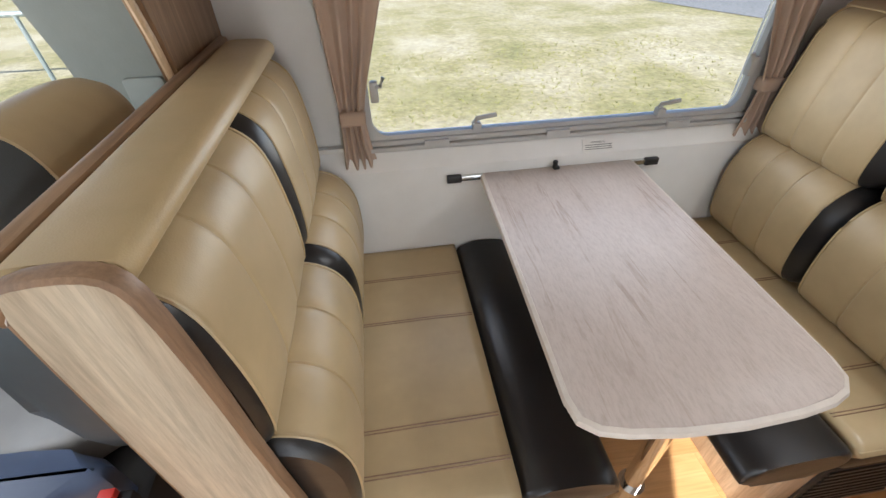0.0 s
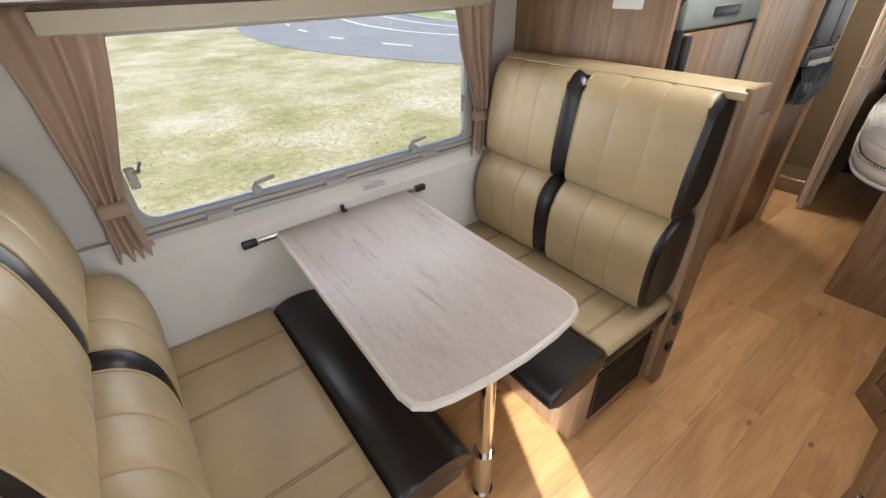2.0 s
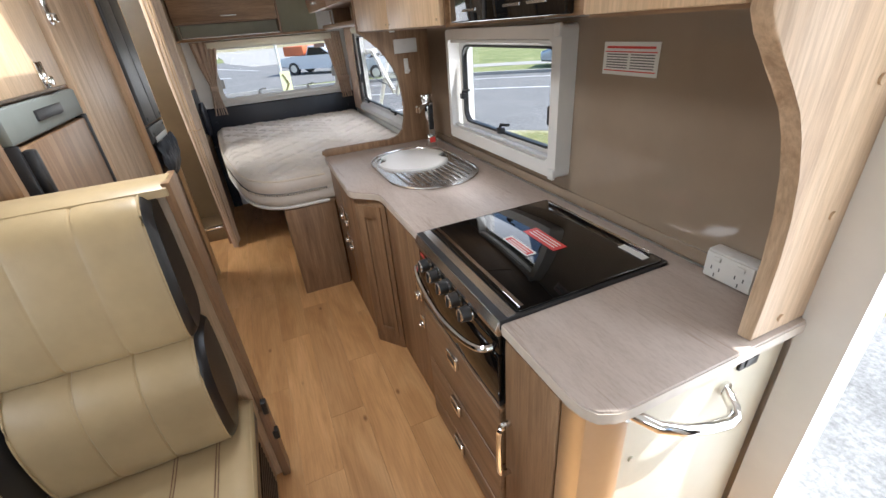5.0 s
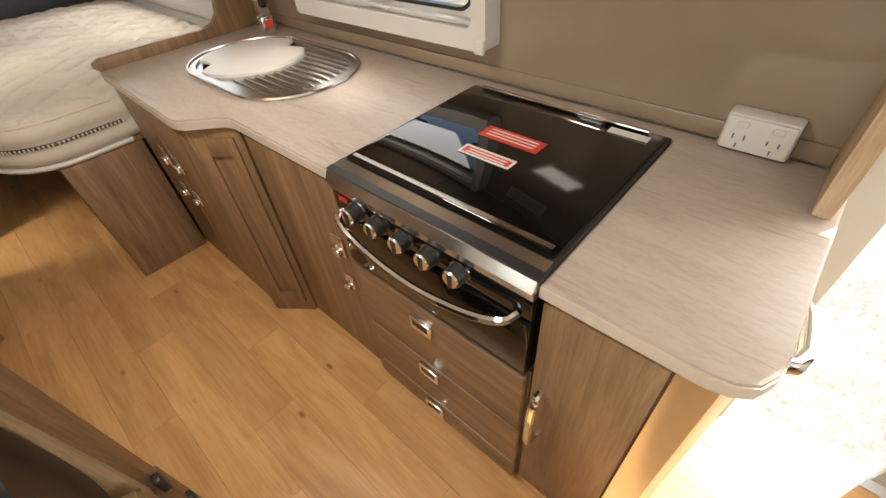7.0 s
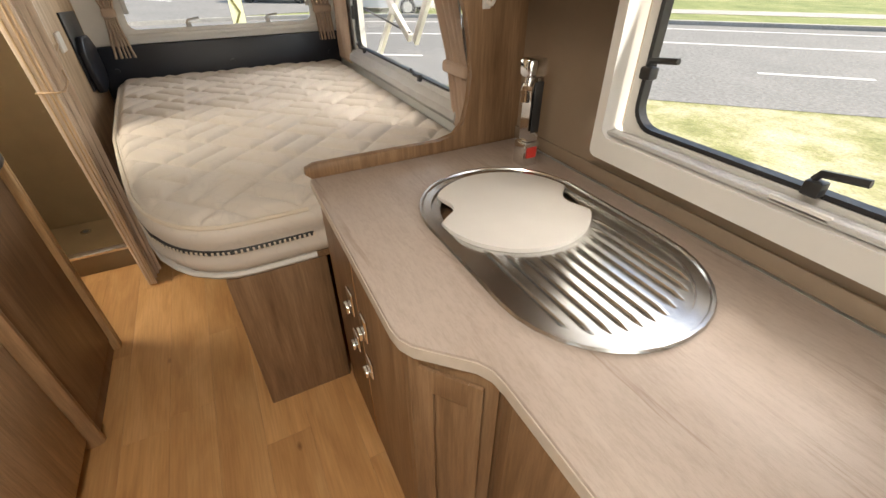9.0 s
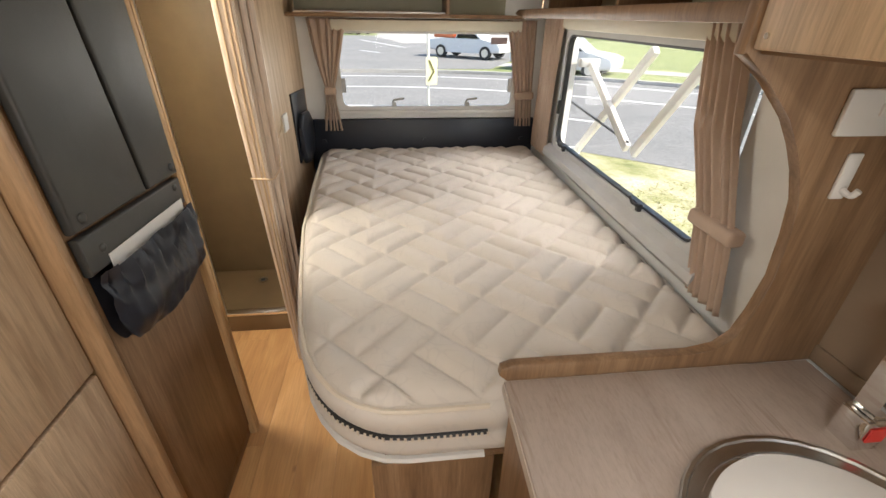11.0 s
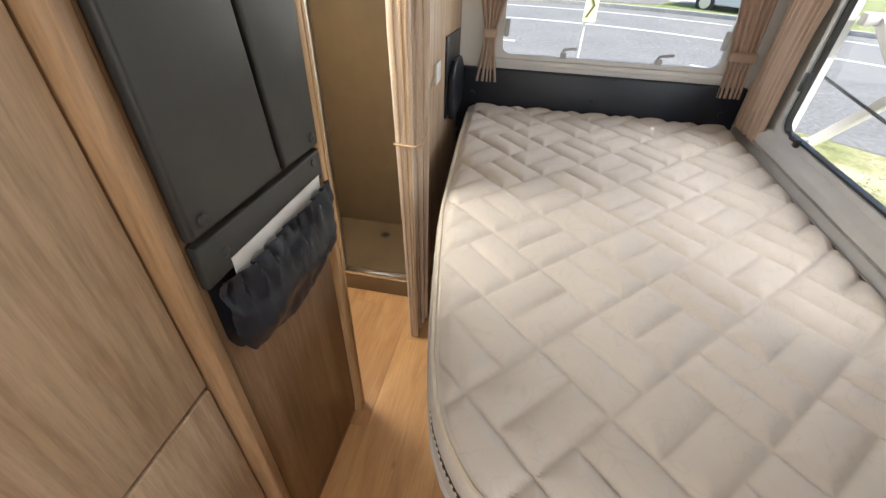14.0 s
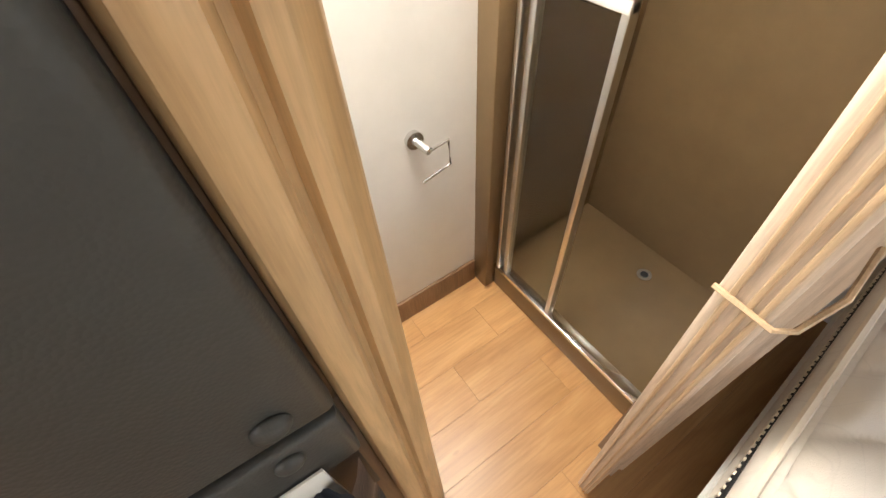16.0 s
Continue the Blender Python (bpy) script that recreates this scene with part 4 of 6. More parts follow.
# cooker
ck = thing("cooker", "black glass hob and oven with chrome trim", "cooker", (1.83, 0.34, 0.47))
part("lid", P(rrect(1.563, 2.094, 0.092, 0.560, 0.012, 3), "z", CT + 0.004, CT + 0.013, 0.002), BLACK_GLASS, ck, "black glass hob lid")
part("frame", ring(bmesh.new(), rrect(1.556, 2.10, 0.082, 0.61, 0.004, 2), rrect(1.568, 2.088, 0.094, 0.556, 0.006, 2), "z", CT - 0.02, CT + 0.008), BLACK_PLASTIC, ck)
part("trim", B(1.575, 2.082, 0.535, 0.546, CT + 0.013, CT + 0.016), CHROME, ck, "bright strip")
part("hinge_bar", B(1.60, 2.06, 0.096, 0.106, CT + 0.013, CT + 0.022, r=0.003), CHROME, ck, "bright hinge bar")
part("fascia_top", P([(0.566, CT + 0.012), (0.612, CT + 0.004), (0.622, CT - 0.018), (0.616, CT - 0.040), (0.566, CT - 0.045)], "x", 1.560, 2.097, 0.002), STEEL, ck, "brushed steel front trim")
part("body", B(1.565, 2.093, 0.09, 0.598, 0.585, CT - 0.048), BLACK_PLASTIC, ck)
part("panel", B(1.562, 2.096, 0.598, 0.612, 0.765, CT - 0.046, r=0.003), BLACK_GLASS, ck, "black control panel")
part("door", B(1.562, 2.096, 0.598, 0.616, 0.603, 0.761, r=0.004), BLACK_GLASS, ck, "black glass oven door")
part("lower_trim", B(1.562, 2.096, 0.598, 0.612, 0.586, 0.600, r=0.002), BLACK_PLASTIC, ck)
for k in range(5):
    x = 2.012 - 0.074 * k
    kb = part("knob", D((x, 0.626, 0.795), "y", 0.023, 0.030, 24, 0.020), BLACK_PLASTIC, ck, "black and chrome control knob")
    part("ring", D((x, 0.614, 0.795), "y", 0.0245, 0.005, 20), CHROME, kb)
    part("cap", D((x, 0.6425, 0.795), "y", 0.0195, 0.004, 20, 0.017), CHROME, kb)
    part("pointer", B(x - 0.0035, x + 0.0035, 0.643, 0.648, 0.778, 0.812, r=0.001), BLACK_PLASTIC, kb)
hp = [(2.07, 0.614, 0.772), (2.06, 0.645, 0.766), (1.97, 0.655, 0.738), (1.83, 0.66, 0.722), (1.69, 0.655, 0.738), (1.60, 0.645, 0.766), (1.59, 0.614, 0.772)]
part("handle", T(smooth_line(hp, 2), 0.009), CHROME, ck, "bowed chrome oven handle")
part("badge", B(2.045, 2.075, 0.6122, 0.6135, 0.800, 0.812), RED, ck, "small red badge")
st = whole("warning_sticker", B(1.755, 1.910, 0.262, 0.312, CT + 0.0135, CT + 0.0145), RED, "red warning sticker on the hob lid", "sticker", "hob stickers")
for k in range(3):
    part("print_line", B(1.77, 1.895, 0.272 + 0.012 * k, 0.276 + 0.012 * k, CT + 0.0145, CT + 0.0149), PAPER, st)
st = whole("warning_sticker", B(1.770, 1.900, 0.362, 0.394, CT + 0.0135, CT + 0.0145), RED, "red and white warning sticker on the hob lid", "sticker", "hob stickers")
part("border", ring(bmesh.new(), rrect(1.768, 1.902, 0.360, 0.396, 0.002, 1), rrect(1.774, 1.896, 0.366, 0.390, 0.002, 1), "z", CT + 0.0145, CT + 0.0150), PAPER, st)
for k in range(2):
    part("print_line", B(1.785, 1.885, 0.372 + 0.010 * k, 0.376 + 0.010 * k, CT + 0.0145, CT + 0.0149), PAPER, st)
whole("rating_label", B(1.59, 1.68, 0.115, 0.140, CT + 0.0135, CT + 0.0142), PAPER, "small pale label on the hob lid", "label")

# base cabinets
c1 = thing("cabinet", "walnut end cupboard with a chrome bow handle", "cabinet", (1.40, 0.3, 0), "kitchen base units")
body = [(1.275, 0.02), (1.555, 0.02), (1.555, 0.585), (1.32, 0.585), (1.295, 0.575), (1.28, 0.55), (1.275, 0.52)]
part("body", P(body, "z", 0.0, CT - 0.033), WALNUT, c1)
part("side_panel", B(1.268, 1.2748, 0.03, 0.515, 0.0, CT - 0.034), CREAM, c1, "cream end panel")
part("corner_post", P([(1.266, 0.50), (1.27, 0.55), (1.29, 0.585), (1.325, 0.597), (1.345, 0.597), (1.345, 0.57), (1.30, 0.55), (1.285, 0.50)], "z", 0.0, CT - 0.034), ALU, c1, "rounded metal corner post")
part("door", B(1.35, 1.55, 0.586, 0.603, 0.05, CT - 0.045, r=0.004), WALNUT, c1)
bow_handle(c1, (1.525, 0.603, 0.46), (0, 0, 1), (0, 1, 0), 0.20, 0.009, 0.035)
gh = thing("grab_handle", "chrome grab handle beside the entry door", "handle", (1.262, 0.33, 0.76), "")
part("bar", T(smooth_line([(1.266, 0.500, 0.812), (1.213, 0.462, 0.798), (1.205, 0.30, 0.728), (1.215, 0.235, 0.712), (1.266, 0.215, 0.735)], 1), 0.013, n=12), CHROME, gh)
part("foot", D((1.264, 0.50, 0.812), "x", 0.018, 0.008), CHROME, gh)
part("foot", D((1.264, 0.215, 0.735), "x", 0.018, 0.008), CHROME, gh)
whole("screw_cap", D((1.266, 0.47, 0.655), "x", 0.007, 0.005, 12), CREAM, "cream screw cap on the end panel", "cap", "screw caps")
for y, z in ((0.12, 0.90), (0.075, 1.12), (0.09, 1.36)):
    whole("screw_cap", D((1.2535, y, z), "x", 0.009, 0.005, 12), ASH, "washed timber screw cap on the end panel", "cap", "screw caps")
so_ = thing("socket", "small black socket on the cream end panel", "socket", (1.266, 0.16, 0.80))
part("plate", B(1.260, 1.268, 0.13, 0.19, 0.775, 0.815, r=0.003), BLACK_PLASTIC, so_)
part("cap", B(1.256, 1.261, 0.142, 0.178, 0.783, 0.807, r=0.003), BLACK_PLASTIC, so_)
c2 = thing("drawer_unit", "walnut unit of three drawers below the oven", "cabinet", (1.83, 0.3, 0), "kitchen base units")
part("body", B(1.557, 2.099, 0.03, 0.592, 0.0, 0.584), WALNUT, c2)
for z0, z1 in ((0.340, 0.575), (0.135, 0.332), (0.030, 0.127)):
    d = part("drawer_front", B(1.562, 2.094, 0.592, 0.614, z0, z1, r=0.004), WALNUT_X, c2)
    zc = z1 - 0.055 if z0 > 0.3 else z1 - 0.028
    h = part("handle", P(rrect(1.812, 1.882, zc - 0.024, zc + 0.024, 0.004, 2), "y", 0.614, 0.628, 0.003), CHROME, d, "square chrome pull")
    part("recess", B(1.822, 1.872, 0.6275, 0.6285, zc - 0.004, zc + 0.017), BLACK_PLASTIC, h)
c3 = thing("cabinet", "walnut sink cupboard with a framed angled corner", "cabinet", (2.4, 0.3, 0), "kitchen base units")
part("body", P([(2.10, 0.03), (2.69, 0.03), (2.69, 0.675), (2.56, 0.583), (2.10, 0.583)], "z", 0.0, CT - 0.033), WALNUT, c3)
d = part("door", B(2.135, 2.52, 0.583, 0.601, 0.045, CT - 0.045, r=0.006), WALNUT, c3)
part("stile", B(2.101, 2.133, 0.578, 0.603, 0.0, CT - 0.036, r=0.004), WALNUT, c3)
latch_handle(d, (2.165, 0.601, 0.60))
latch_handle(d, (2.165, 0.601, 0.455), h=0.05, w=0.04)
ang = [(2.560, 0.594), (2.573, 0.582), (2.703, 0.680), (2.690, 0.694)]
part("corner_panel", P(ang, "z", 0.0, CT - 0.036, 0.003), WALNUT, c3, "angled walnut corner panel")
n = Vector((-0.61, 0.79))
for s0, s1, z0, z1 in ((0.14, 0.30, 0.06, 0.80), (0.70, 0.86, 0.06, 0.80), (0.30, 0.70, 0.74, 0.80), (0.30, 0.70, 0.06, 0.12)):
    a, b = Vector((2.560, 0.596)), Vector((2.688, 0.696))
    p, q = a.lerp(b, s0), a.lerp(b, s1)
    o = n * 0.008
    part("moulding", P([p[:], q[:], (q + o)[:], (p + o)[:]], "z", z0, z1, 0.002), WALNUT, c3)
c4 = thing("cabinet", "walnut cupboard at the foot of the bed", "cabinet", (3.0, 0.35, 0), "kitchen base units")
part("body", B(2.691, 3.343, 0.03, 0.674, 0.0, CT - 0.033), WALNUT, c4)
d = part("door", B(2.722, 3.325, 0.674, 0.692, 0.04, CT - 0.045, r=0.006), WALNUT, c4)
part("stile", B(2.691, 2.720, 0.674, 0.696, 0.0, CT - 0.036, r=0.004), WALNUT, c4)
for x in (2.995, 3.105):
    latch_handle(d, (x, 0.692, 0.60))
    latch_handle(d, (x, 0.692, 0.45), h=0.06)
part("split", B(3.047, 3.053, 0.6915, 0.6935, 0.05, CT - 0.05), GAP, d, "dark joint between two doors")

# splashback things
pw = thing("power_outlet", "white double power outlet on a block", "power outlet", (1.42, 0.03, 0.866))
part("block", B(1.352, 1.478, 0.008, 0.052, 0.868, 0.945, r=0.006), WHITE_PLASTIC, pw)
fp = part("face_plate", B(1.356, 1.474, 0.052, 0.058, 0.872, 0.941, r=0.003), WHITE_PLASTIC, pw)
for x in (1.385, 1.445):
    part("switch", B(x - 0.010, x + 0.010, 0.058, 0.062, 0.922, 0.934, r=0.002), WHITE_PLASTIC, fp)
    for dx, dz, rz in ((-0.010, 0.0, 30), (0.010, 0.0, -30), (0, -0.018, 0)):
        part("slot", B(x + dx - 0.0015, x + dx + 0.0015, 0.0575, 0.0585, 0.896 + dz, 0.906 + dz), INK, fp)
wl = whole("safety_label", B(1.752, 1.952, 0.0085, 0.0098, 1.318, 1.405), PAPER, "white safety notice with red lines on the splashback", "label")
part("heading", B(1.765, 1.94, 0.0098, 0.0104, 1.388, 1.394), RED, wl)
part("rule", B(1.758, 1.946, 0.0098, 0.0104, 1.378, 1.381), RED, wl)
part("rule", B(1.758, 1.946, 0.0098, 0.0104, 1.328, 1.331), RED, wl)
for k in range(6):
    part("print_line", B(1.765, 1.848, 0.0098, 0.0102, 1.336 + 0.007 * k, 1.339 + 0.007 * k), INK, wl)
    part("print_line", B(1.858, 1.938, 0.0098, 0.0102, 1.336 + 0.007 * k, 1.339 + 0.007 * k), INK, wl)
sw = thing("switch_plate", "white switch plate on the walnut partition", "switch", (3.34, 0.22, 1.37))
part("plate", B(3.336, 3.345, 0.080, 0.215, 1.358, 1.430, r=0.004), WHITE_PLASTIC, sw)
part("rocker", B(3.332, 3.337, 0.140, 0.157, 1.39, 1.41, r=0.002), WHITE_PLASTIC, sw)
hk = thing("hook", "white plastic hook on the walnut partition", "hook", (3.335, 0.21, 1.26))
part("plate", B(3.338, 3.345, 0.140, 0.166, 1.250, 1.330, r=0.003), WHITE_PLASTIC, hk)
part("prong", T(smooth_line([(3.338, 0.152, 1.268), (3.322, 0.148, 1.260), (3.316, 0.146, 1.274)], 2), 0.0055), WHITE_PLASTIC, hk)
whole("screw_cap", B(3.338, 3.345, 0.20, 0.23, 1.465, 1.475, r=0.002), WHITE_PLASTIC, "small white clip under the cabinet", "clip")

# overhead cabinets of the kitchen
for x0, x1, lab in ((2.255, 3.343, "long light oak overhead cabinet"), (1.287, 1.60, "light oak overhead cabinet by the entry")):
    oc = thing("overhead_cabinet", lab, "cabinet", ((x0 + x1) / 2, 0.2, 1.477), "overhead cabinets")
    part("body", B(x0, x1, 0.01, 0.384, 1.476, TOP - 0.002), WALNUT_X, oc)
    if x1 - x0 > 0.6:
        m = (x0 + x1) / 2
        for a, b in ((x0 + 0.004, m - 0.003), (m + 0.003, x1 - 0.004)):
            d = part("door", B(a, b, 0.385, 0.404, 1.482, TOP - 0.03, r=0.004), OAK, oc, "light oak door")
            part("screw_cap", D((b - 0.02, 0.405, 1.50), "y", 0.004, 0.003, 10), STEEL, d)
            part("screw_cap", D((a + 0.02, 0.405, 1.50), "y", 0.004, 0.003, 10), STEEL, d)
    else:
        d = part("door", B(x0 + 0.004, x1 - 0.004, 0.385, 0.404, 1.482, TOP - 0.03, r=0.004), OAK, oc, "light oak door")
rh = thing("range_hood", "black glass range hood with rocker switches", "range hood", (1.93, 0.2, 1.48))
part("body", B(1.602, 2.253, 0.01, 0.370, 1.482, TOP - 0.002), WALNUT_X, rh, "walnut housing")
part("front", B(1.66, 2.20, 0.370, 0.392, 1.486, 1.72, r=0.004), BLACK_GLASS, rh, "black glass front")
part("divider", B(1.985, 1.995, 0.392, 0.396, 1.49, 1.71), BLACK_PLASTIC, rh)
for x in (1.76, 1.86, 2.08):
    part("switch", B(x - 0.035, x + 0.035, 0.392, 0.395, 1.512, 1.518), STEEL, rh)

# ---- tall cabinets ----
tc = thing("fridge", "tall fridge with walnut door and dark grey header", "fridge", (2.55, 1.9, 0))
part("body", B(2.197, 2.86, 1.590, 2.20, 0.0, 1.388), WALNUT, tc)
part("header", B(2.25, 2.83, 1.560, 1.590, 1.300, 1.385, r=0.006), CAB_GREY, tc, "grey vent header")
part("grip", B(2.44, 2.64, 1.553, 1.562, 1.33, 1.36, r=0.004), BLACK_PLASTIC, tc)
d = part("door", B(2.26, 2.82, 1.562, 1.590, 0.09, 1.29, r=0.006), WALNUT, tc, "walnut door panel")
part("frame", B(2.247, 2.259, 1.556, 1.592, 0.08, 1.30, r=0.002), BLACK_PLASTIC, tc)
part("frame", B(2.821, 2.833, 1.556, 1.592, 0.08, 1.30, r=0.002), BLACK_PLASTIC, tc)
part("handle", B(2.265, 2.29, 1.535, 1.562, 1.14, 1.285, r=0.006), BLACK_PLASTIC, d, "black recessed handle")
uc = thing("overhead_cabinet", "light timber cupboard above the fridge", "cabinet", (2.55, 1.9, 1.39), "overhead cabinets")
part("body", B(2.197, 2.86, 1.582, 2.20, 1.390, TOP - 0.002), WALNUT, uc)
d = part("door", B(2.235, 2.80, 1.562, 1.582, 1.40, TOP - 0.02, r=0.005), OAK, uc, "light timber door")
latch_handle(d, (2.62, 1.562, 1.44), out=-1)
wr = thing("wardrobe", "tall washed-timber wardrobe with two doors", "wardrobe", (3.15, 1.9, 0))
part("body", B(2.862, 3.505, 1.590, 2.20, 0.0, TOP - 0.002), WALNUT, wr)
part("door", B(2.885, 3.472, 1.562, 1.590, 0.845, TOP - 0.02, r=0.005), ASH, wr, "washed timber upper door")
part("door", B(2.885, 3.472, 1.562, 1.590, 0.05, 0.835, r=0.005), ASH, wr, "washed timber lower door")
latch_handle(wr, (2.92, 1.562, 1.62), out=-1)
pil = smooth_loop([(3.476, 1.592), (3.476, 1.555), (3.484, 1.532), (3.500, 1.530), (3.523, 1.542), (3.523, 1.592)], 1)
part("pilaster", P(pil, "z", 0.0, TOP - 0.003), AMBER, wr, "rounded amber timber pilaster")
hc = thing("tall_panel", "walnut end panel of the tall cabinets", "panel", (3.73, 1.6, 0))
part("upper_board", B(3.524, 3.957, 1.545, 1.62, 1.085, TOP - 0.003, r=0.002), WALNUT, hc)
part("lower_board", B(3.524, 3.957, 1.545, 1.62, 0.06, 1.084, r=0.002), WALNUT, hc)
part("plinth", B(3.524, 3.957, 1.550, 1.62, 0.0, 0.058, r=0.002), EDGE, hc)
# padded vinyl panels and pocket
pd = thing("padded_panel", "two charcoal vinyl padded panels with buttons", "padded panel", (3.74, 1.53, 1.13), "")
part("pad", P([(3.525, 1.140), (3.790, 1.128), (3.706, TOP - 0.01), (3.525, TOP - 0.01)], "y", 1.520, 1.544, 0.008, 3), BLACK_PAD, pd, "wide charcoal vinyl pad")
part("pad", P([(3.804, 1.128), (3.955, 1.120), (3.955, TOP - 0.01), (3.720, TOP - 0.01)], "y", 1.520, 1.544, 0.008, 3), BLACK_PAD, pd, "narrow charcoal vinyl pad")
pk = thing("storage_pocket", "charcoal vinyl pocket with a gathered top", "pocket", (3.75, 1.53, 0.85))
part("band", P([(3.525, 1.128), (3.953, 1.108), (3.953, 1.032), (3.525, 1.045)], "y", 1.522, 1.544, 0.006, 3), BLACK_PAD, pk)
POUCH_LOW = (0.858, 0.862)
pbm = bmesh.new()
NX, NZ = 60, 16
for side in (0, 1):
    rows = []
    for i in range(NX + 1):
        u = i / NX
        x = 3.535 + 0.412 * u
        ztop = 1.042 - 0.012 * u
        zbot = POUCH_LOW[0] + (POUCH_LOW[1] - POUCH_LOW[0]) * u - 0.022 * math.sin(math.pi * u) + 0.05 * max(0, 1 - u / 0.08) ** 2
        row = []
        for j in range(NZ + 1):
            v = j / NZ
            g = 0.014 * math.sin(u * 75 + 2 * math.sin(u * 11)) * math.exp(-v * 4.0) + 0.012 * noise.noise(Vector((u * 5, v * 3.5, 2))) + 0.004 * noise.noise(Vector((u * 16, v * 9, 7)))
            bulge = 0.035 * math.sin(math.pi * min(1, v * 0.75 + 0.12)) * min(1, 6 * u, 6 * (1 - u) + 0.25)
            y = 1.516 - bulge - g if side == 0 else 1.542
            row.append(pbm.verts.new((x, y, ztop + (zbot - ztop) * v + 0.010 * math.sin(u * 75 + 2 * math.sin(u * 11)) * max(0, 1 - v / 0.12))))
        rows.append(row)
    for i in range(NX):
        for j in range(NZ):
            pbm.faces.new((rows[i][j], rows[i + 1][j], rows[i + 1][j + 1], rows[i][j + 1]))
part("pouch", pbm, POUCH, pk, "gathered vinyl pouch", 60)
whole("paper_sheet", P([(3.585, 1.066), (3.925, 1.054), (3.925, 0.93), (3.585, 0.93)], "y", 1.5185, 1.5205), PAPER, "white paper folder in the pocket", "paper")
for x, z in ((3.557, 1.163), (3.924, 1.147)):
    bt = bmesh.new()
    bmesh.ops.create_uvsphere(bt, u_segments=16, v_segments=8, radius=0.011, matrix=Matrix.LocRotScale((x, 1.519, z), None, (1, 0.5, 1)))
    part("button", bt, BLACK_PAD, pd, "covered button")
for x, z in ((3.579, 1.085), (3.915, 1.090)):
    bt = bmesh.new()
    bmesh.ops.create_uvsphere(bt, u_segments=16, v_segments=8, radius=0.010, matrix=Matrix.LocRotScale((x, 1.521, z), None, (1, 0.5, 1)))
    part("button", bt, BLACK_PAD, pk, "covered button")

# concertina door, folded back
cd = thing("concertina_door", "timber-look folding concertina door tied open", "door", (4.43, 1.44, 0))
zig = [(4.386 + 0.018 * k, (1.407 - 0.004 * k) if k % 2 == 0 else 1.432) for k in range(7)]


def splay(bm):
    """The folds open a little towards the top rail."""
    for v in bm.verts:
        v.co.y = 1.388 + (v.co.y - 1.388) * (1 + 0.75 * min(v.co.z, 1.3))
    return bm


def tall(pts):
    bm = bmesh.new()
    n = len(pts)
    rows = [[bm.verts.new((x, y, z)) for x, y in pts] for z in (0.01, 0.5, 1.0, 1.3, TOP - 0.02)]
    for p, q in zip(rows, rows[1:]):
        for i in range(n):
            bm.faces.new((p[i], p[(i + 1) % n], q[(i + 1) % n], q[i]))
    bm.faces.new(rows[0])
    bm.faces.new(rows[-1])
    return splay(bm)


for k in range(6):
    a, b = zig[k], zig[k + 1]
    part("fold", tall([a, (a[0] + 0.007, a[1]), (b[0] + 0.007, b[1]), b]), RIB if k % 2 else OAK, cd)
part("lead_post", tall(rrect(4.368, 4.386, 1.398, 1.434, 0.006, 3)), RIB, cd, "rounded leading post")
for y_ in (1.404, 1.412, 1.424):
    part("bead", tall([(4.366 + 0.003 * math.cos(radians(a)), y_ + 0.0022 * math.sin(radians(a))) for a in range(0, 360, 45)]), OAK, cd)
part("strap", T([(4.362, 1.47, 0.955), (4.362, 1.40, 0.95), (4.38, 1.385, 0.95), (4.44, 1.374, 0.97), (4.55, 1.40, 1.04), (4.80, 1.43, 1.06)], 0.004, n=6), OAK, cd, "cream tie strap")
structure("trim_partition_end", B(4.492, 4.512, 1.425, 1.47, 0, TOP, r=0.004), EDGE, "brown end trim of the partition", "trim")
pl = thing("wall_switch", "cream switch on the bed partition", "switch", (4.85, 1.43, 1.06))
part("plate", B(4.82, 4.90, 1.424, 1.435, 1.02, 1.10, r=0.003), PAPER, pl)
bp = thing("wall_pocket", "dark vinyl bedside pocket on the partition", "pocket", (5.2, 1.42, 0.8))
part("back", P([(5.04, 1.16), (5.38, 1.14), (5.38, 0.82), (5.05, 0.80)], "y", 1.424, 1.435, 0.004), POUCH, bp)
part("pouch", P(smooth_loop([(5.05, 1.05), (5.37, 1.03), (5.375, 0.80), (5.22, 0.76), (5.06, 0.79)], 1), "y", 1.395, 1.424, 0.010, 3), POUCH, bp, "gathered pouch")

# shower
sh = thing("shower_tray", "beige shower tray with a raised sill", "shower tray", (4.9, 1.8, 0))
part("tray", B(4.665, 5.219, 1.476, 2.189, 0.0, 0.026), TAUPE_MATT, sh)
part("sill", B(4.622, 4.664, 1.476, 2.12, 0.0, 0.105, r=0.006), TAUPE_MATT, sh)
part("track", B(4.618, 4.660, 1.480, 2.12, 0.105, 0.122, r=0.003), CHROME, sh, "bright sliding track")
part("drain", D((5.09, 1.787, 0.028), "z", 0.028, 0.006, 20), STEEL, sh)
part("drain_hole", D((5.09, 1.787, 0.0315), "z", 0.015, 0.002, 16), BLACK_PLASTIC, sh)
ss = thing("shower_screen", "sliding shower screen with frosted panes", "shower screen", (4.63, 2.0, 0.12))
part("stile", B(4.622, 4.648, 1.842, 1.860, 0.123, TOP - 0.05, r=0.003), ALU, ss)
part("stile", B(4.622, 4.648, 2.055, 2.075, 0.123, TOP - 0.05, r=0.003), ALU, ss)
part("stile", B(4.615, 4.640, 2.090, 2.105, 0.123, TOP - 0.05, r=0.003), ALU, ss)
part("mid_rail", B(4.620, 4.646, 1.842, 2.075, 1.066, 1.088, r=0.003), WHITE_PLASTIC, ss, "white mid rail")
g = part("pane", B(4.632, 4.637, 1.866, 2.056, 0.124, 1.058), FROST, ss)
g.visible_shadow = False
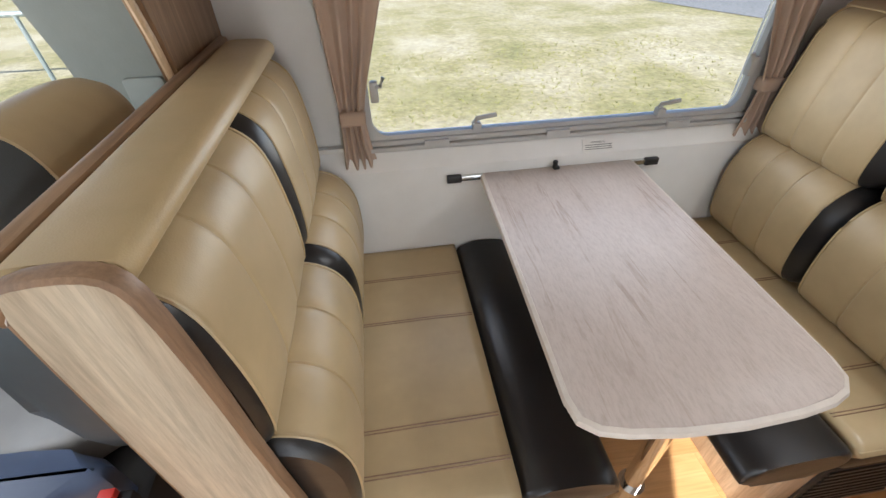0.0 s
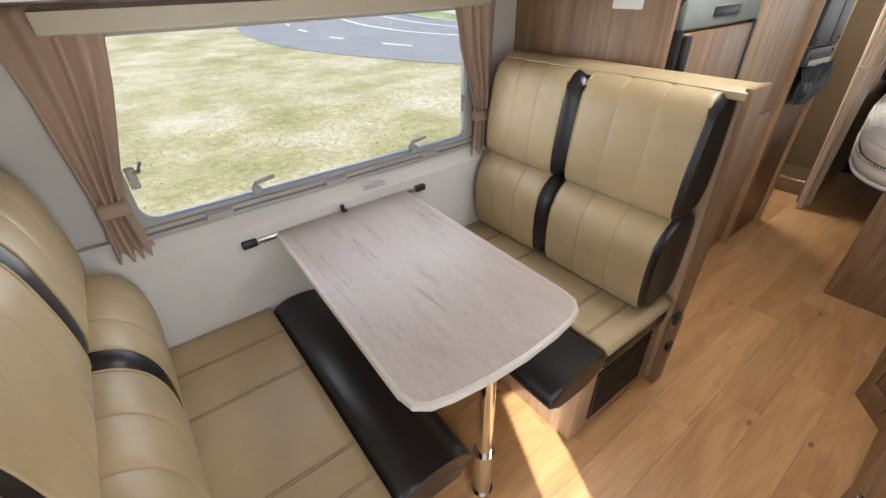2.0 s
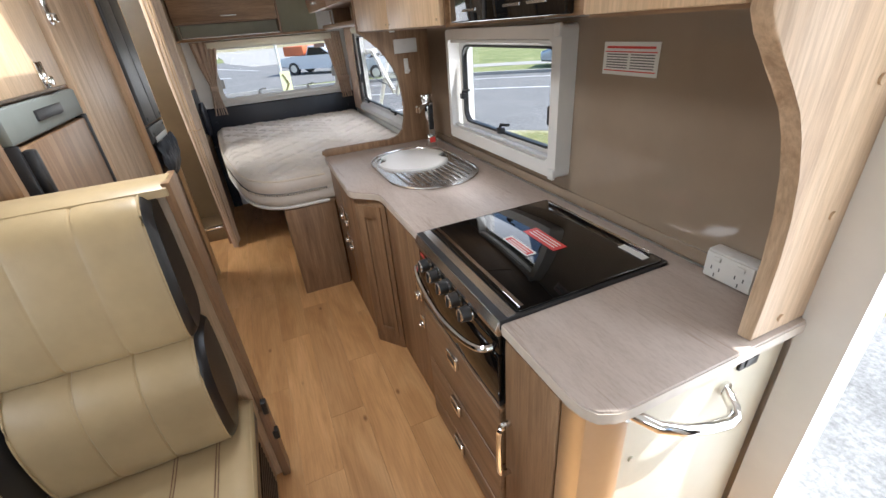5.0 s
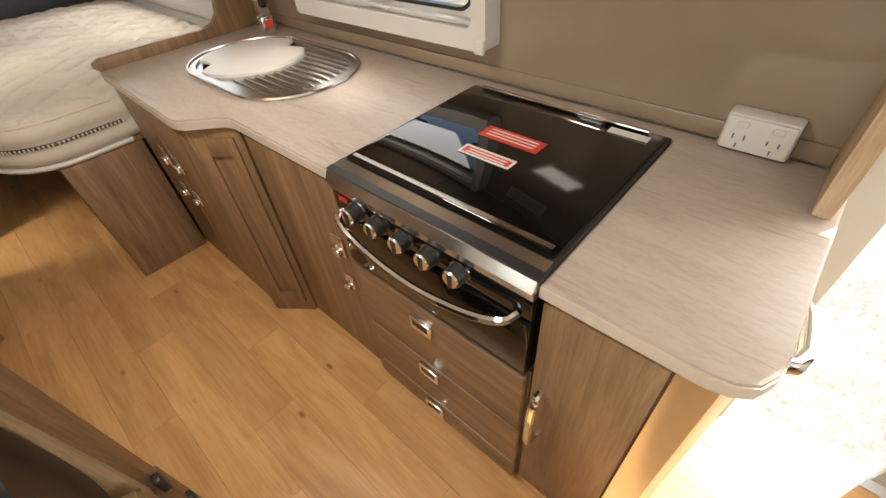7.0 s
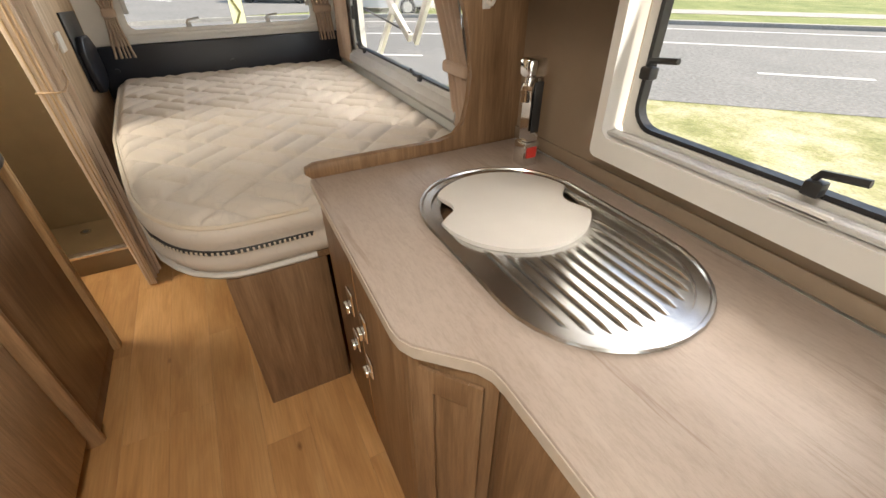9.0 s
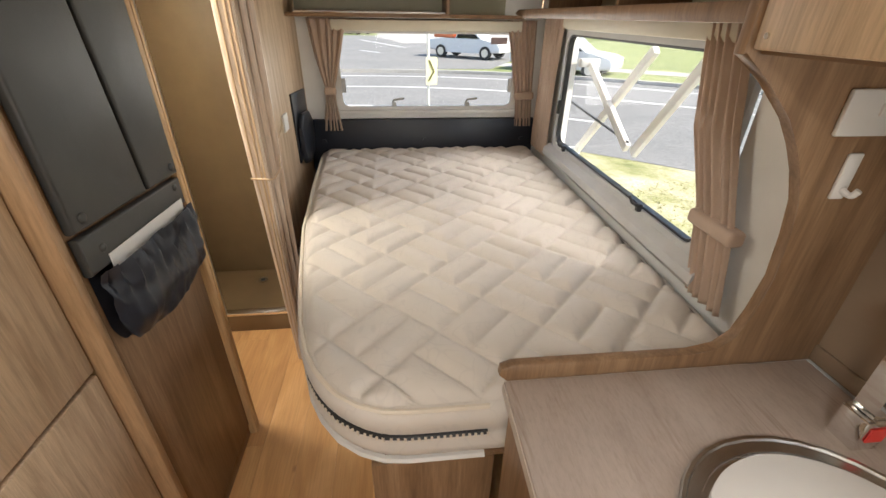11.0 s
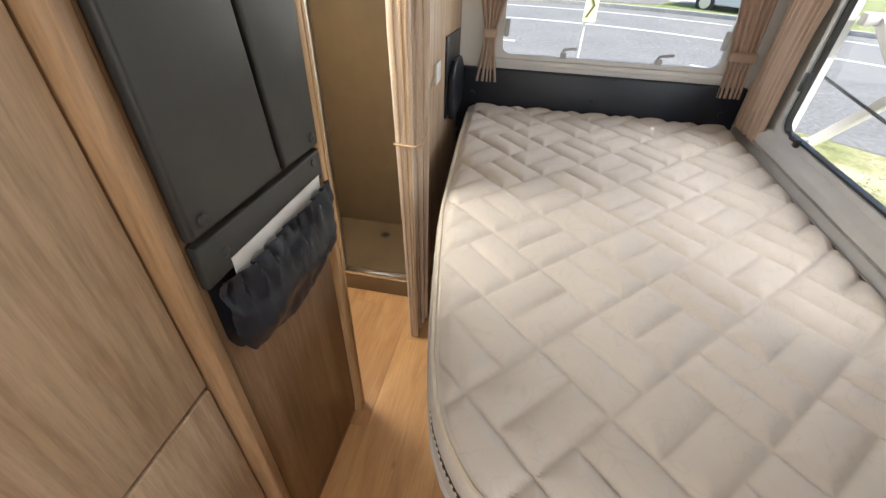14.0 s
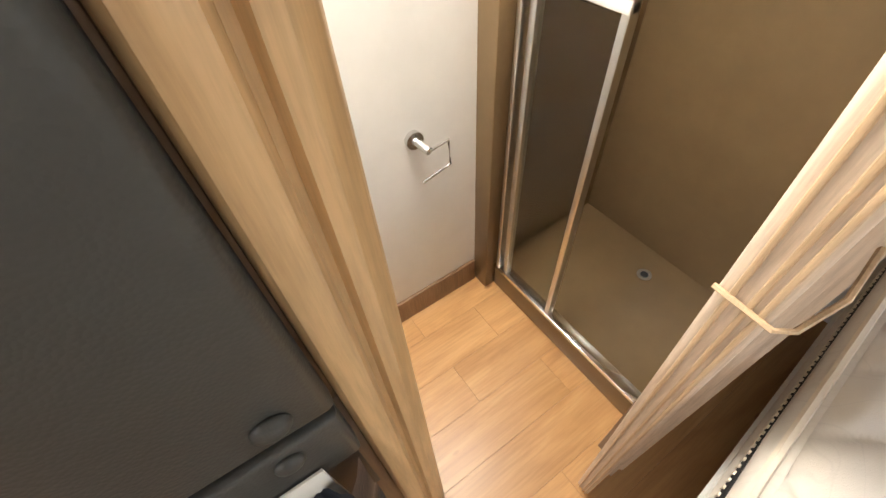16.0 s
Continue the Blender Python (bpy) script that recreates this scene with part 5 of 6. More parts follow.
g = part("pane", B(4.632, 4.637, 1.866, 2.056, 1.092, TOP - 0.06), FROST, ss)
g.visible_shadow = False
tp = thing("paper_holder", "brushed steel toilet paper holder on the white wall", "holder", (4.38, 2.18, 0.74))
part("rose", D((4.379, 2.182, 0.744), "y", 0.024, 0.014), STEEL, tp)
part("stem", T([(4.379, 2.18, 0.744), (4.39, 2.13, 0.735)], 0.011), STEEL, tp)
part("arm", T([(4.39, 2.13, 0.735), (4.45, 2.135, 0.74), (4.453, 2.135, 0.665), (4.36, 2.125, 0.655)], 0.004), STEEL, tp)

# ---- bed ----
bd = thing("bed_base", "walnut bed base with a white-edged platform", "bed base", (4.4, 0.7, 0))
part("front_board", B(3.370, 3.385, 0.695, 0.992, 0.0, 0.585, r=0.003), WALNUT, bd)
part("side_board", B(3.385, 5.40, 0.975, 0.992, 0.0, 0.585, r=0.003), WALNUT_X, bd)
HI = [(3.372, 0.90), (3.378, 0.955), (3.40, 1.01), (3.44, 1.065), (3.50, 1.112), (3.573, 1.150), (3.70, 1.188), (4.0, 1.24), (4.31, 1.288), (4.8, 1.325), (5.28, 1.353), (5.42, 1.358)]


def bed_edge(x):
    for (a, p), (b, q) in zip(HI, HI[1:]):
        if a <= x <= b:
            return p + (q - p) * (x - a) / (b - a)
    return HI[-1][1]


peri = [(3.372, 0.04), (3.372, 0.40), (3.372, 0.72), (3.372, 0.82)] + HI + [(5.42, 0.9), (5.42, 0.4), (5.42, 0.04), (4.4, 0.035)]
part("platform", P(peri, "z", 0.586, 0.606), WALNUT_X, bd)
part("edge_strip", T([(x - 0.003, y + 0.003, 0.600) for x, y in [(3.372, 0.72), (3.372, 0.82)] + HI[:-1]], 0.010, n=6), WHITE_PLASTIC, bd, "white edge strip")


def quilt(x, y, cell=0.203):
    """Height of a basket-weave quilt, 0 in the stitched lines and 1 on the puffs."""
    u, v = ((x + y) * 0.70711 - 3.535) / cell, ((x - y) * 0.70711 - 2.185) / cell
    i, j = math.floor(u), math.floor(v)
    fu, fv = u - i, v - j
    d = min(fu, 1 - fu, fv, 1 - fv, abs((fv if (i + j) % 2 else fu) - 0.5)) * cell
    return 1 - math.exp(-d / 0.014)


mt = thing("mattress", "bare quilted cream mattress with a zip band", "mattress", (4.4, 0.7, 0.606))
mbm = bmesh.new()
NX, NY = 330, 210
rows = []
for i in range(NX + 1):
    x = 3.378 + (5.415 - 3.378) * i / NX
    lo, hi = 0.045, bed_edge(x) - 0.006
    row = []
    for j in range(NY + 1):
        y = lo + (hi - lo) * j / NY
        e = min(x - 3.372, 5.42 - x, y - 0.035, bed_edge(x) - y)
        roll = 0.022 * math.exp(-max(e, 0) / 0.022)
        z = 0.768 + 0.023 * quilt(x, y) * min(1, max(e, 0) / 0.035) - roll + 0.004 * noise.noise(Vector((x * 3, y * 3, 0))) + 0.0015 * noise.noise(Vector((x * 24, y * 24, 5)))
        row.append(mbm.verts.new((x, y, z)))
    rows.append(row)
for i in range(NX):
    for j in range(NY):
        mbm.faces.new((rows[i][j], rows[i + 1][j], rows[i + 1][j + 1], rows[i][j + 1]))
part("quilted_top", mbm, MATTRESS, mt, "quilted herringbone top", 70)
side = smooth_loop(peri, 1)


def around(loop, prof):
    """Sweeps a wall profile (outset, z) round a closed outline."""
    bm = bmesh.new()
    n = len(loop)
    rws = []
    for i in range(n):
        a, b = Vector(loop[i - 1]), Vector(loop[(i + 1) % n])
        d = (b - a).normalized()
        o = Vector((-d.y, d.x))
        rws.append([bm.verts.new((loop[i][0] + o.x * k, loop[i][1] + o.y * k, z)) for k, z in prof])
    for i in range(n):
        p, q = rws[i], rws[(i + 1) % n]
        for k in range(len(prof) - 1):
            bm.faces.new((p[k], p[k + 1], q[k + 1], q[k]))
    return bm


part("border", around(side, [(-0.05, 0.608), (0.0, 0.610), (0.012, 0.63), (0.014, 0.65), (0.004, 0.672), (0.002, 0.688), (0.012, 0.705), (0.015, 0.735), (0.006, 0.757), (-0.012, 0.764)]), MATTRESS, mt, "quilted border", 70)
vis = [(3.372, 0.72), (3.372, 0.82)] + HI[:-1]
dense = []
for (a, p), (b, q) in zip(vis, vis[1:]):
    m = max(1, int(math.hypot(b - a, q - p) / 0.007))
    dense += [(a + (b - a) * k / m, p + (q - p) * k / m, b - a, q - p) for k in range(m)]
band = [(x - dy / math.hypot(dx, dy) * -0.0 - 0.004 * (dy / math.hypot(dx, dy)), y + 0.004 * dx / math.hypot(dx, dy), 0.680) for x, y, dx, dy in dense[::4]]
part("zip_tape", T(band, 0.0075, n=6), BLACK_PLASTIC, mt, "dark zip tape")
zb = bmesh.new()
for x, y, dx, dy in dense[::2]:
    L = math.hypot(dx, dy)
    ox, oy = -dy / L, dx / L
    m = Matrix.Translation((x + ox * 0.0115, y + oy * 0.0115, 0.680)) @ Matrix.Rotation(math.atan2(dy, dx), 4, "Z") @ Matrix.Diagonal((0.006, 0.003, 0.011, 1))
    bmesh.ops.create_cube(zb, size=1, matrix=m)
tagged(part("zip_teeth", zb, PIPING, mt, "row of pale zip teeth"), kind="stuff")
part("piping", T([(x - 0.002 * dy / math.hypot(dx, dy), y + 0.002 * dx / math.hypot(dx, dy), 0.762) for x, y, dx, dy in dense[::4]], 0.0065, n=6), PIPING, mt, "cream piping")
hb = thing("headboard", "low black vinyl headboard with buttons", "headboard", (5.42, 0.72, 0.0))
part("pad", B(5.408, 5.448, 0.02, 1.432, 0.61, 0.955, r=0.012), POUCH, hb)
# Added dark filler; its colour stands in for shade in the bedside gap.
part("lower_pad", B(5.410, 5.448, 1.352, 1.432, 0.0, 0.608, r=0.008), POUCH, hb)
for y in (0.10, 0.723, 1.35):
    part("button", D((5.404, y, 0.825), "x", 0.014, 0.012, 16), POUCH, hb, "covered button")

# ---- curtains ----


def curtain(label, axis, wall, out, keys, tie, folds=7, seed=0):
    """A gathered curtain; keys are (height, one side, other side)."""
    cu = thing("curtain", label, "curtain", spot(axis, (keys[-1][1] + keys[-1][2]) / 2, keys[-1][0], wall + out * 0.03), "curtains")
    bm = bmesh.new()
    NU, NV = 96, 40
    zs = [keys[0][0] + (keys[-1][0] - keys[0][0]) * k / NV for k in range(NV + 1)]
    rows = []
    for z in zs:
        for (za, a0, a1), (zb_, b0, b1) in zip(keys, keys[1:]):
            if zb_ - 1e-6 <= z <= za + 1e-6:
                f = (za - z) / (za - zb_)
                u0, u1 = a0 + (b0 - a0) * f, a1 + (b1 - a1) * f
        w = u1 - u0
        amp = min(0.0095, 0.0012 / max(w, 0.05) + 0.004)
        row = []
        for i in range(NU + 1):
            s = i / NU
            ph = s * folds * 6.28319 + 0.9 * math.sin(s * 9 + seed)
            d = amp * math.sin(ph) + 0.2 * amp * math.sin(ph * 2 + seed + z * 4) + 0.004 * noise.noise(Vector((s * 5, z * 6, seed)))
            row.append(bm.verts.new(spot(axis, u0 + w * s + 0.12 * amp * math.cos(ph), z, wall + out * (0.038 + d))))
        rows.append(row)
    for p, q in zip(rows, rows[1:]):
        for i in range(NU):
            bm.faces.new((p[i], p[i + 1], q[i + 1], q[i]))
    ob = part("cloth", bm, CURTAIN, cu, "", 70)
    m = ob.modifiers.new("thick", "SOLIDIFY")
    m.thickness = 0.003
    if tie:
        z, u0, u1 = tie
        a, b = sorted((wall + out * 0.016, wall + out * 0.064))
        lo, hi = spot(axis, u0, z - 0.022, a), spot(axis, u1, z + 0.022, b)
        part("tie_back", B(lo[0], hi[0], lo[1], hi[1], lo[2], hi[2], r=0.012, seg=3), CURTAIN, cu, "matching tie band")
    return cu


curtain("mushroom curtain tied beside the dinette window", "y", 2.225, -1, [(1.43, 0.53, 0.755), (1.25, 0.552, 0.715), (1.02, 0.565, 0.648), (0.95, 0.568, 0.634), (0.86, 0.562, 0.645), (0.72, 0.553, 0.674)], (0.95, 0.563, 0.640), 4, 1)
curtain("mushroom curtain tied beside the rear bench", "y", 2.225, -1, [(1.43, 1.79, 2.02), (1.24, 1.822, 2.008), (1.04, 1.890, 2.0), (0.96, 1.910, 1.988), (0.88, 1.902, 2.0), (0.735, 1.878, 2.034)], (0.96, 1.905, 1.993), 4, 2)
curtain("mushroom curtain at the rear window beside the partition", "x", 5.45, -1, [(1.50, 1.155, 1.372), (1.30, 1.205, 1.345), (1.14, 1.251, 1.309), (1.06, 1.252, 1.315), (0.89, 1.230, 1.345)], (1.12, 1.246, 1.314), 5, 3)
curtain("mushroom curtain in the rear corner", "x", 5.45, -1, [(1.50, 0.07, 0.245), (1.14, 0.06, 0.175), (1.06, 0.055, 0.160), (0.905, 0.045, 0.150)], (1.09, 0.050, 0.168), 5, 4)
curtain("mushroom curtain hanging at the head of the bed", "y", 0.0, 1, [(1.52, 5.06, 5.34), (1.12, 5.10, 5.35), (0.80, 5.09, 5.36)], None, 6, 5)
curtain("mushroom curtain tied at the foot of the bed window", "y", 0.0, 1, [(1.52, 3.80, 3.955), (1.25, 3.72, 3.895), (1.05, 3.635, 3.79), (0.98, 3.62, 3.77), (0.80, 3.575, 3.72)], (1.02, 3.605, 3.785), 5, 6)

# ---- overhead lockers ----
ol = thing("overhead_locker", "walnut overhead locker above the dinette window", "locker", (1.25, 2.0, 1.47))
part("bottom_board", B(0.31, 2.166, 1.66, 2.222, 1.462, 1.474, r=0.003), WALNUT_X, ol)
part("front_lip", P(smooth_loop([(1.630, 1.462), (1.66, 1.458), (1.662, 1.480), (1.645, 1.484), (1.630, 1.478)], 1), "x", 0.31, 2.166), EDGE, ol, "rounded front lip")
part("back_board", B(0.31, 2.166, 2.205, 2.222, 1.476, TOP - 0.003), OLIVE, ol, "cream back board")
part("top_box", B(0.31, 1.84, 1.70, 2.20, 1.585, TOP - 0.003, r=0.003), WALNUT_X, ol)
part("top_rail", B(0.31, 1.84, 1.680, 1.699, 1.580, 1.612, r=0.004), OAK, ol, "light timber rail")
for a, b in ((0.33, 0.83), (0.85, 1.35), (1.37, 1.82)):
    part("door", B(a, b, 1.682, 1.699, 1.618, TOP - 0.03, r=0.004), OLIVE, ol, "cream lift-up door")
part("divider", B(1.368, 1.386, 1.70, 2.20, 1.475, 1.584, r=0.002), OAK, ol)
part("end_stile", B(1.765, 1.838, 1.70, 2.20, 1.475, 1.584, r=0.003), OAK, ol, "light timber end stile")
part("console", P([(1.715, 1.476), (1.735, 1.583), (1.76, 1.583), (1.74, 1.476)], "x", 1.387, 1.764), OAK, ol, "light timber console panel")
cp = thing("wall_panel", "cream panel door on the walnut partition", "panel", (2.16, 1.8, 1.49))
part("door", B(2.155, 2.168, 1.665, 1.975, 1.486, TOP - 0.02, r=0.003), OLIVE, cp)
part("stile", B(2.152, 2.168, 1.980, 2.02, 1.486, TOP - 0.02, r=0.003), WALNUT, cp)
ctl = thing("control_panel", "grey display panel set in the console", "control panel", (1.46, 1.71, 1.485))
part("case", P([(1.703, 1.484), (1.716, 1.546), (1.734, 1.546), (1.716, 1.484)], "x", 1.408, 1.518, 0.003), BLACK_PLASTIC, ctl)
part("screen", P([(1.700, 1.490), (1.711, 1.540), (1.716, 1.540), (1.705, 1.490)], "x", 1.422, 1.514), SCREEN, ctl, "grey display")
rad = thing("car_radio", "black radio set in the console", "radio", (1.68, 1.75, 1.52))
part("face", P([(1.706, 1.490), (1.716, 1.540), (1.734, 1.540), (1.722, 1.490)], "x", 1.545, 1.672, 0.004), BLACK_PLASTIC, rad)
part("knob", D((1.59, 1.706, 1.516), "y", 0.010, 0.016), CHROME, rad)
part("slot", B(1.615, 1.66, 1.706, 1.711, 1.520, 1.524), STEEL, rad)
ll = thing("light_strip", "slim white lamp under the locker", "lamp", (0.95, 1.9, 1.46))
part("channel", B(0.45, 1.36, 1.83, 1.855, 1.450, 1.461, r=0.003), ALU, ll)
part("diffuser", B(0.46, 1.35, 1.834, 1.851, 1.4455, 1.450, r=0.001), WHITE_PLASTIC, ll)
part("end_block", B(1.37, 1.47, 1.82, 1.87, 1.443, 1.461, r=0.004), WHITE_PLASTIC, ll)
sp = thing("switch_plate", "cream switch plate on the walnut panel", "switch", (2.16, 1.73, 1.36))
part("plate", B(2.160, 2.169, 1.665, 1.775, 1.362, 1.438, r=0.004), PAPER, sp)
part("rocker", B(2.156, 2.161, 1.712, 1.728, 1.392, 1.410, r=0.002), PAPER, sp)

ro = thing("overhead_locker", "walnut overhead shelf across the rear window", "locker", (5.3, 0.8, 1.505))
part("shelf_board", B(5.20, 5.448, 0.26, 1.434, 1.505, 1.523, r=0.003), WALNUT_Y, ro)
part("back_board", B(5.43, 5.448, 0.26, 1.434, 1.524, TOP - 0.003), OLIVE, ro, "olive cream back board")
part("guard_rail", T([(5.205, 0.63, 1.528), (5.205, 1.39, 1.528)], 0.006), CHROME, ro, "chrome guard rail")
part("post", T([(5.205, 1.385, 1.525), (5.205, 1.385, 1.62)], 0.005), CHROME, ro)
part("divider", B(5.20, 5.43, 0.605, 0.622, 1.524, TOP - 0.003, r=0.002), WALNUT, ro)
part("door", B(5.19, 5.21, 0.625, 1.42, 1.640, TOP - 0.02, r=0.004), WALNUT_Y, ro, "walnut lift-up door")
part("top_box", B(5.212, 5.42, 0.625, 1.42, 1.628, TOP - 0.003), WALNUT_Y, ro)
bow_handle(ro, (5.19, 1.0, 1.675), (0, 1, 0), (-1, 0, 0), 0.12, 0.006, 0.02)
part("corner_shelf", P([(5.20, 0.605), (5.02, 0.26), (5.44, 0.26), (5.44, 0.605)], "z", 1.5055, 1.522), WALNUT_Y, ro)
so = thing("overhead_locker", "walnut overhead locker along the bed window", "locker", (4.3, 0.2, 1.52))
part("shelf_board", P([(0.003, 1.520), (0.250, 1.522), (0.262, 1.532), (0.25, 1.545), (0.003, 1.540)], "x", 3.372, 5.19), WALNUT_X, so)
part("front_lip", P(smooth_loop([(0.262, 1.512), (0.272, 1.514), (0.274, 1.548), (0.262, 1.550)], 1), "x", 3.372, 5.10), EDGE, so, "rounded front lip")
part("back_board", B(3.372, 5.19, 0.003, 0.012, 1.542, TOP - 0.003), OLIVE, so, "cream back board")
part("top_box", B(3.372, 5.0, 0.013, 0.36, 1.655, TOP - 0.003, r=0.003), WALNUT_X, so)
part("door", P([(0.360, 1.640), (0.385, 1.645), (0.43, TOP - 0.02), (0.405, TOP - 0.02)], "x", 3.385, 4.18, 0.003), WALNUT_X, so, "walnut lift-up door")
part("door", P([(0.360, 1.640), (0.385, 1.645), (0.43, TOP - 0.02), (0.405, TOP - 0.02)], "x", 4.19, 4.98, 0.003), WALNUT_X, so, "walnut lift-up door")
for x in (3.38, 4.10, 4.72):
    part("divider", B(x, x + 0.016, 0.013, 0.24, 1.541, 1.655), WALNUT, so)
part("post", T([(4.78, 0.25, 1.53), (4.78, 0.25, 1.64)], 0.006), CHROME, so)
for x in (3.78, 4.58):
    bow_handle(so, (x, 0.392, 1.69), (1, 0, 0), (0, 1, 0), 0.12, 0.008, 0.022)

# ---- cab ----
cs = thing("driver_seat", "tan and black leather cab seat with a headrest", "seat", (-0.15, 1.7, 0.0))
HEADREST = smooth_loop([(0.045, 0.975), (0.12, 0.968), (0.195, 0.98), (0.205, 1.08), (0.185, 1.175), (0.125, 1.212), (0.065, 1.19), (0.038, 1.08)], 3)
head_y = (1.600, 1.606, 1.64, 1.72, 1.79, 1.84, 1.88, 1.91, 1.925, 1.932)
part("headrest", section_sweep(bmesh.new(), HEADREST, head_y, (0.985, 0.995, 1.0, 1.0, 0.985, 0.95, 0.89, 0.80, 0.66, 0.45), (0.12, 1.05), lambda u: u), TAN, cs, "tan leather headrest", 60)
part("headrest_side", section_sweep(bmesh.new(), HEADREST, (1.598, 1.57, 1.53, 1.50, 1.475, 1.462, 1.456), (0.985, 0.98, 0.95, 0.89, 0.78, 0.62, 0.40), (0.12, 1.05), lambda u: u), DARK_GREY, cs, "dark leather headrest side", 60)
part("headrest_piping", T([(0.12 + (u - 0.12) * 0.995, 1.599, 1.05 + (v - 1.05) * 0.995) for u, v in HEADREST[::2]], 0.004, closed=True, n=6), TAN, cs)
part("backrest", P(smooth_loop([(1.53, 0.32), (2.02, 0.32), (2.03, 0.85), (1.93, 0.99), (1.60, 0.99), (1.52, 0.85)], 2), "x", -0.08, 0.16, 0.05, 4), DARK_GREY, cs, "dark leather backrest")
part("backrest_front", P(smooth_loop([(1.58, 0.42), (1.98, 0.42), (1.97, 0.95), (1.59, 0.95)], 2), "x", -0.115, -0.07, 0.02, 3), GREY_LEATHER, cs, "pale leather backrest front")
part("cushion", P(smooth_loop([(-0.62, 1.58), (-0.10, 1.57), (-0.09, 1.98), (-0.62, 1.98)], 2), "z", 0.25, 0.40, 0.04, 4), GREY_LEATHER, cs, "pale leather seat cushion")
part("bolster", P(smooth_loop([(-0.62, 1.46), (-0.06, 1.45), (-0.05, 1.58), (-0.62, 1.60)], 2), "z", 0.22, 0.41, 0.04, 4), plain("blue_grey_leather", (0.07, 0.095, 0.16), 0.35), cs, "blue-grey side bolster")
part("seat_base", B(-0.55, -0.02, 1.45, 1.95, 0.0, 0.25, r=0.02), BLACK_PLASTIC, cs)
part("buckle", B(-0.02, 0.03, 1.425, 1.46, 0.33, 0.40, r=0.006), BLACK_PLASTIC, cs, "black belt buckle")
part("buckle_button", B(-0.035, 0.0, 1.425, 1.46, 0.395, 0.42, r=0.004), RED, cs, "red release button")
part("belt", T([(0.0, 1.442, 0.34), (0.06, 1.44, 0.28), (0.08, 1.50, 0.18)], 0.016, n=6), CAB_GREY, cs)
structure("trim_cab_pillar", P([(-0.06, 0.0), (0.265, 0.0), (0.265, 1.95), (-0.25, 1.95), (-0.16, 1.50), (-0.07, 1.15), (-0.03, 0.85)], "y", 2.17, 2.228, 0.01), CAB_GREY, "moulded grey cab pillar trim", "trim")
structure("trim_cab_pocket", P(rrect(0.045, 0.145, 0.95, 1.105, 0.012, 3), "y", 2.155, 2.17, 0.004), CAB_GREY, "grey pillar vent cover", "trim")
structure("trim_cab_door", P([(-1.2, 0.0), (-0.062, 0.0), (-0.035, 0.86), (-1.2, 0.92)], "y", 2.13, 2.228, 0.012), CAB_GREY, "grey cab door lining", "trim")
structure("trim_cab_handle", T([(-0.15, 2.12, 0.80), (-0.2, 2.09, 0.80), (-0.4, 2.09, 0.78), (-0.45, 2.12, 0.78)], 0.014), BLACK_PLASTIC, "dark cab door pull", "trim")
dash = thing("dashboard", "dark grey moulded dashboard", "dashboard", (-1.0, 1.1, 0.4))
part("shell", P(smooth_loop([(-1.24, 0.35), (-0.85, 0.40), (-0.80, 0.70), (-0.95, 0.86), (-1.24, 0.88)], 2), "y", 0.02, 2.12, 0.02), BLACK_PLASTIC, dash)
g = structure("windscreen", B(X0 - 0.035, X0 - 0.030, 0.15, 2.08, 0.85, 1.55), GLASS, "clear cab windscreen", "window")
g.visible_shadow = False
g = structure("cab_window", B(-1.1, -0.02, Y1 + 0.028, Y1 + 0.032, 0.85, 1.5), GLASS, "clear cab side window", "window")
g.visible_shadow = False

# ---- outside ----
GZ = -0.70
gb = bmesh.new()
R = 260
n = 24
for i in range(n):
    for j in range(n):
        f = lambda k: R * math.copysign(abs(2 * k / n - 1) ** 2.2, 2 * k / n - 1)  # noqa: E731
        gb.faces.new([gb.verts.new((f(a) + 3, f(b), GZ)) for a, b in ((i, j), (i + 1, j), (i + 1, j + 1), (i, j + 1))])
bmesh.ops.remove_doubles(gb, verts=gb.verts, dist=1e-4)
structure("ground", gb, GRASS, "dry trampled grass round the parked motorhome", "grass")
structure("lawn", B(1.9, 11.0, -9.0, -0.12, GZ - 0.02, GZ + 0.006), LAWN, "sunlit patchy green grass beside the motorhome", "grass")
structure("forecourt", B(-6.0, 1.9, -7.0, -0.13, GZ - 0.02, GZ + 0.008), FORECOURT, "pale dusty gravel outside the entry door", "gravel")
NEAR = smooth_line([(-60, -72, 0), (-25, -37, 0), (-6, -18.5, 0), (3, -9.8, 0), (6.7, -6.2, 0), (10, -3.0, 0), (12.2, 0.6, 0), (12.2, 4.5, 0), (10.7, 7.8, 0), (9.1, 10.9, 0), (7.7, 14.2, 0), (6.8, 17.5, 0), (6.5, 21, 0), (7.0, 27, 0), (10, 38, 0), (18, 60, 0), (34, 95, 0)], 3)


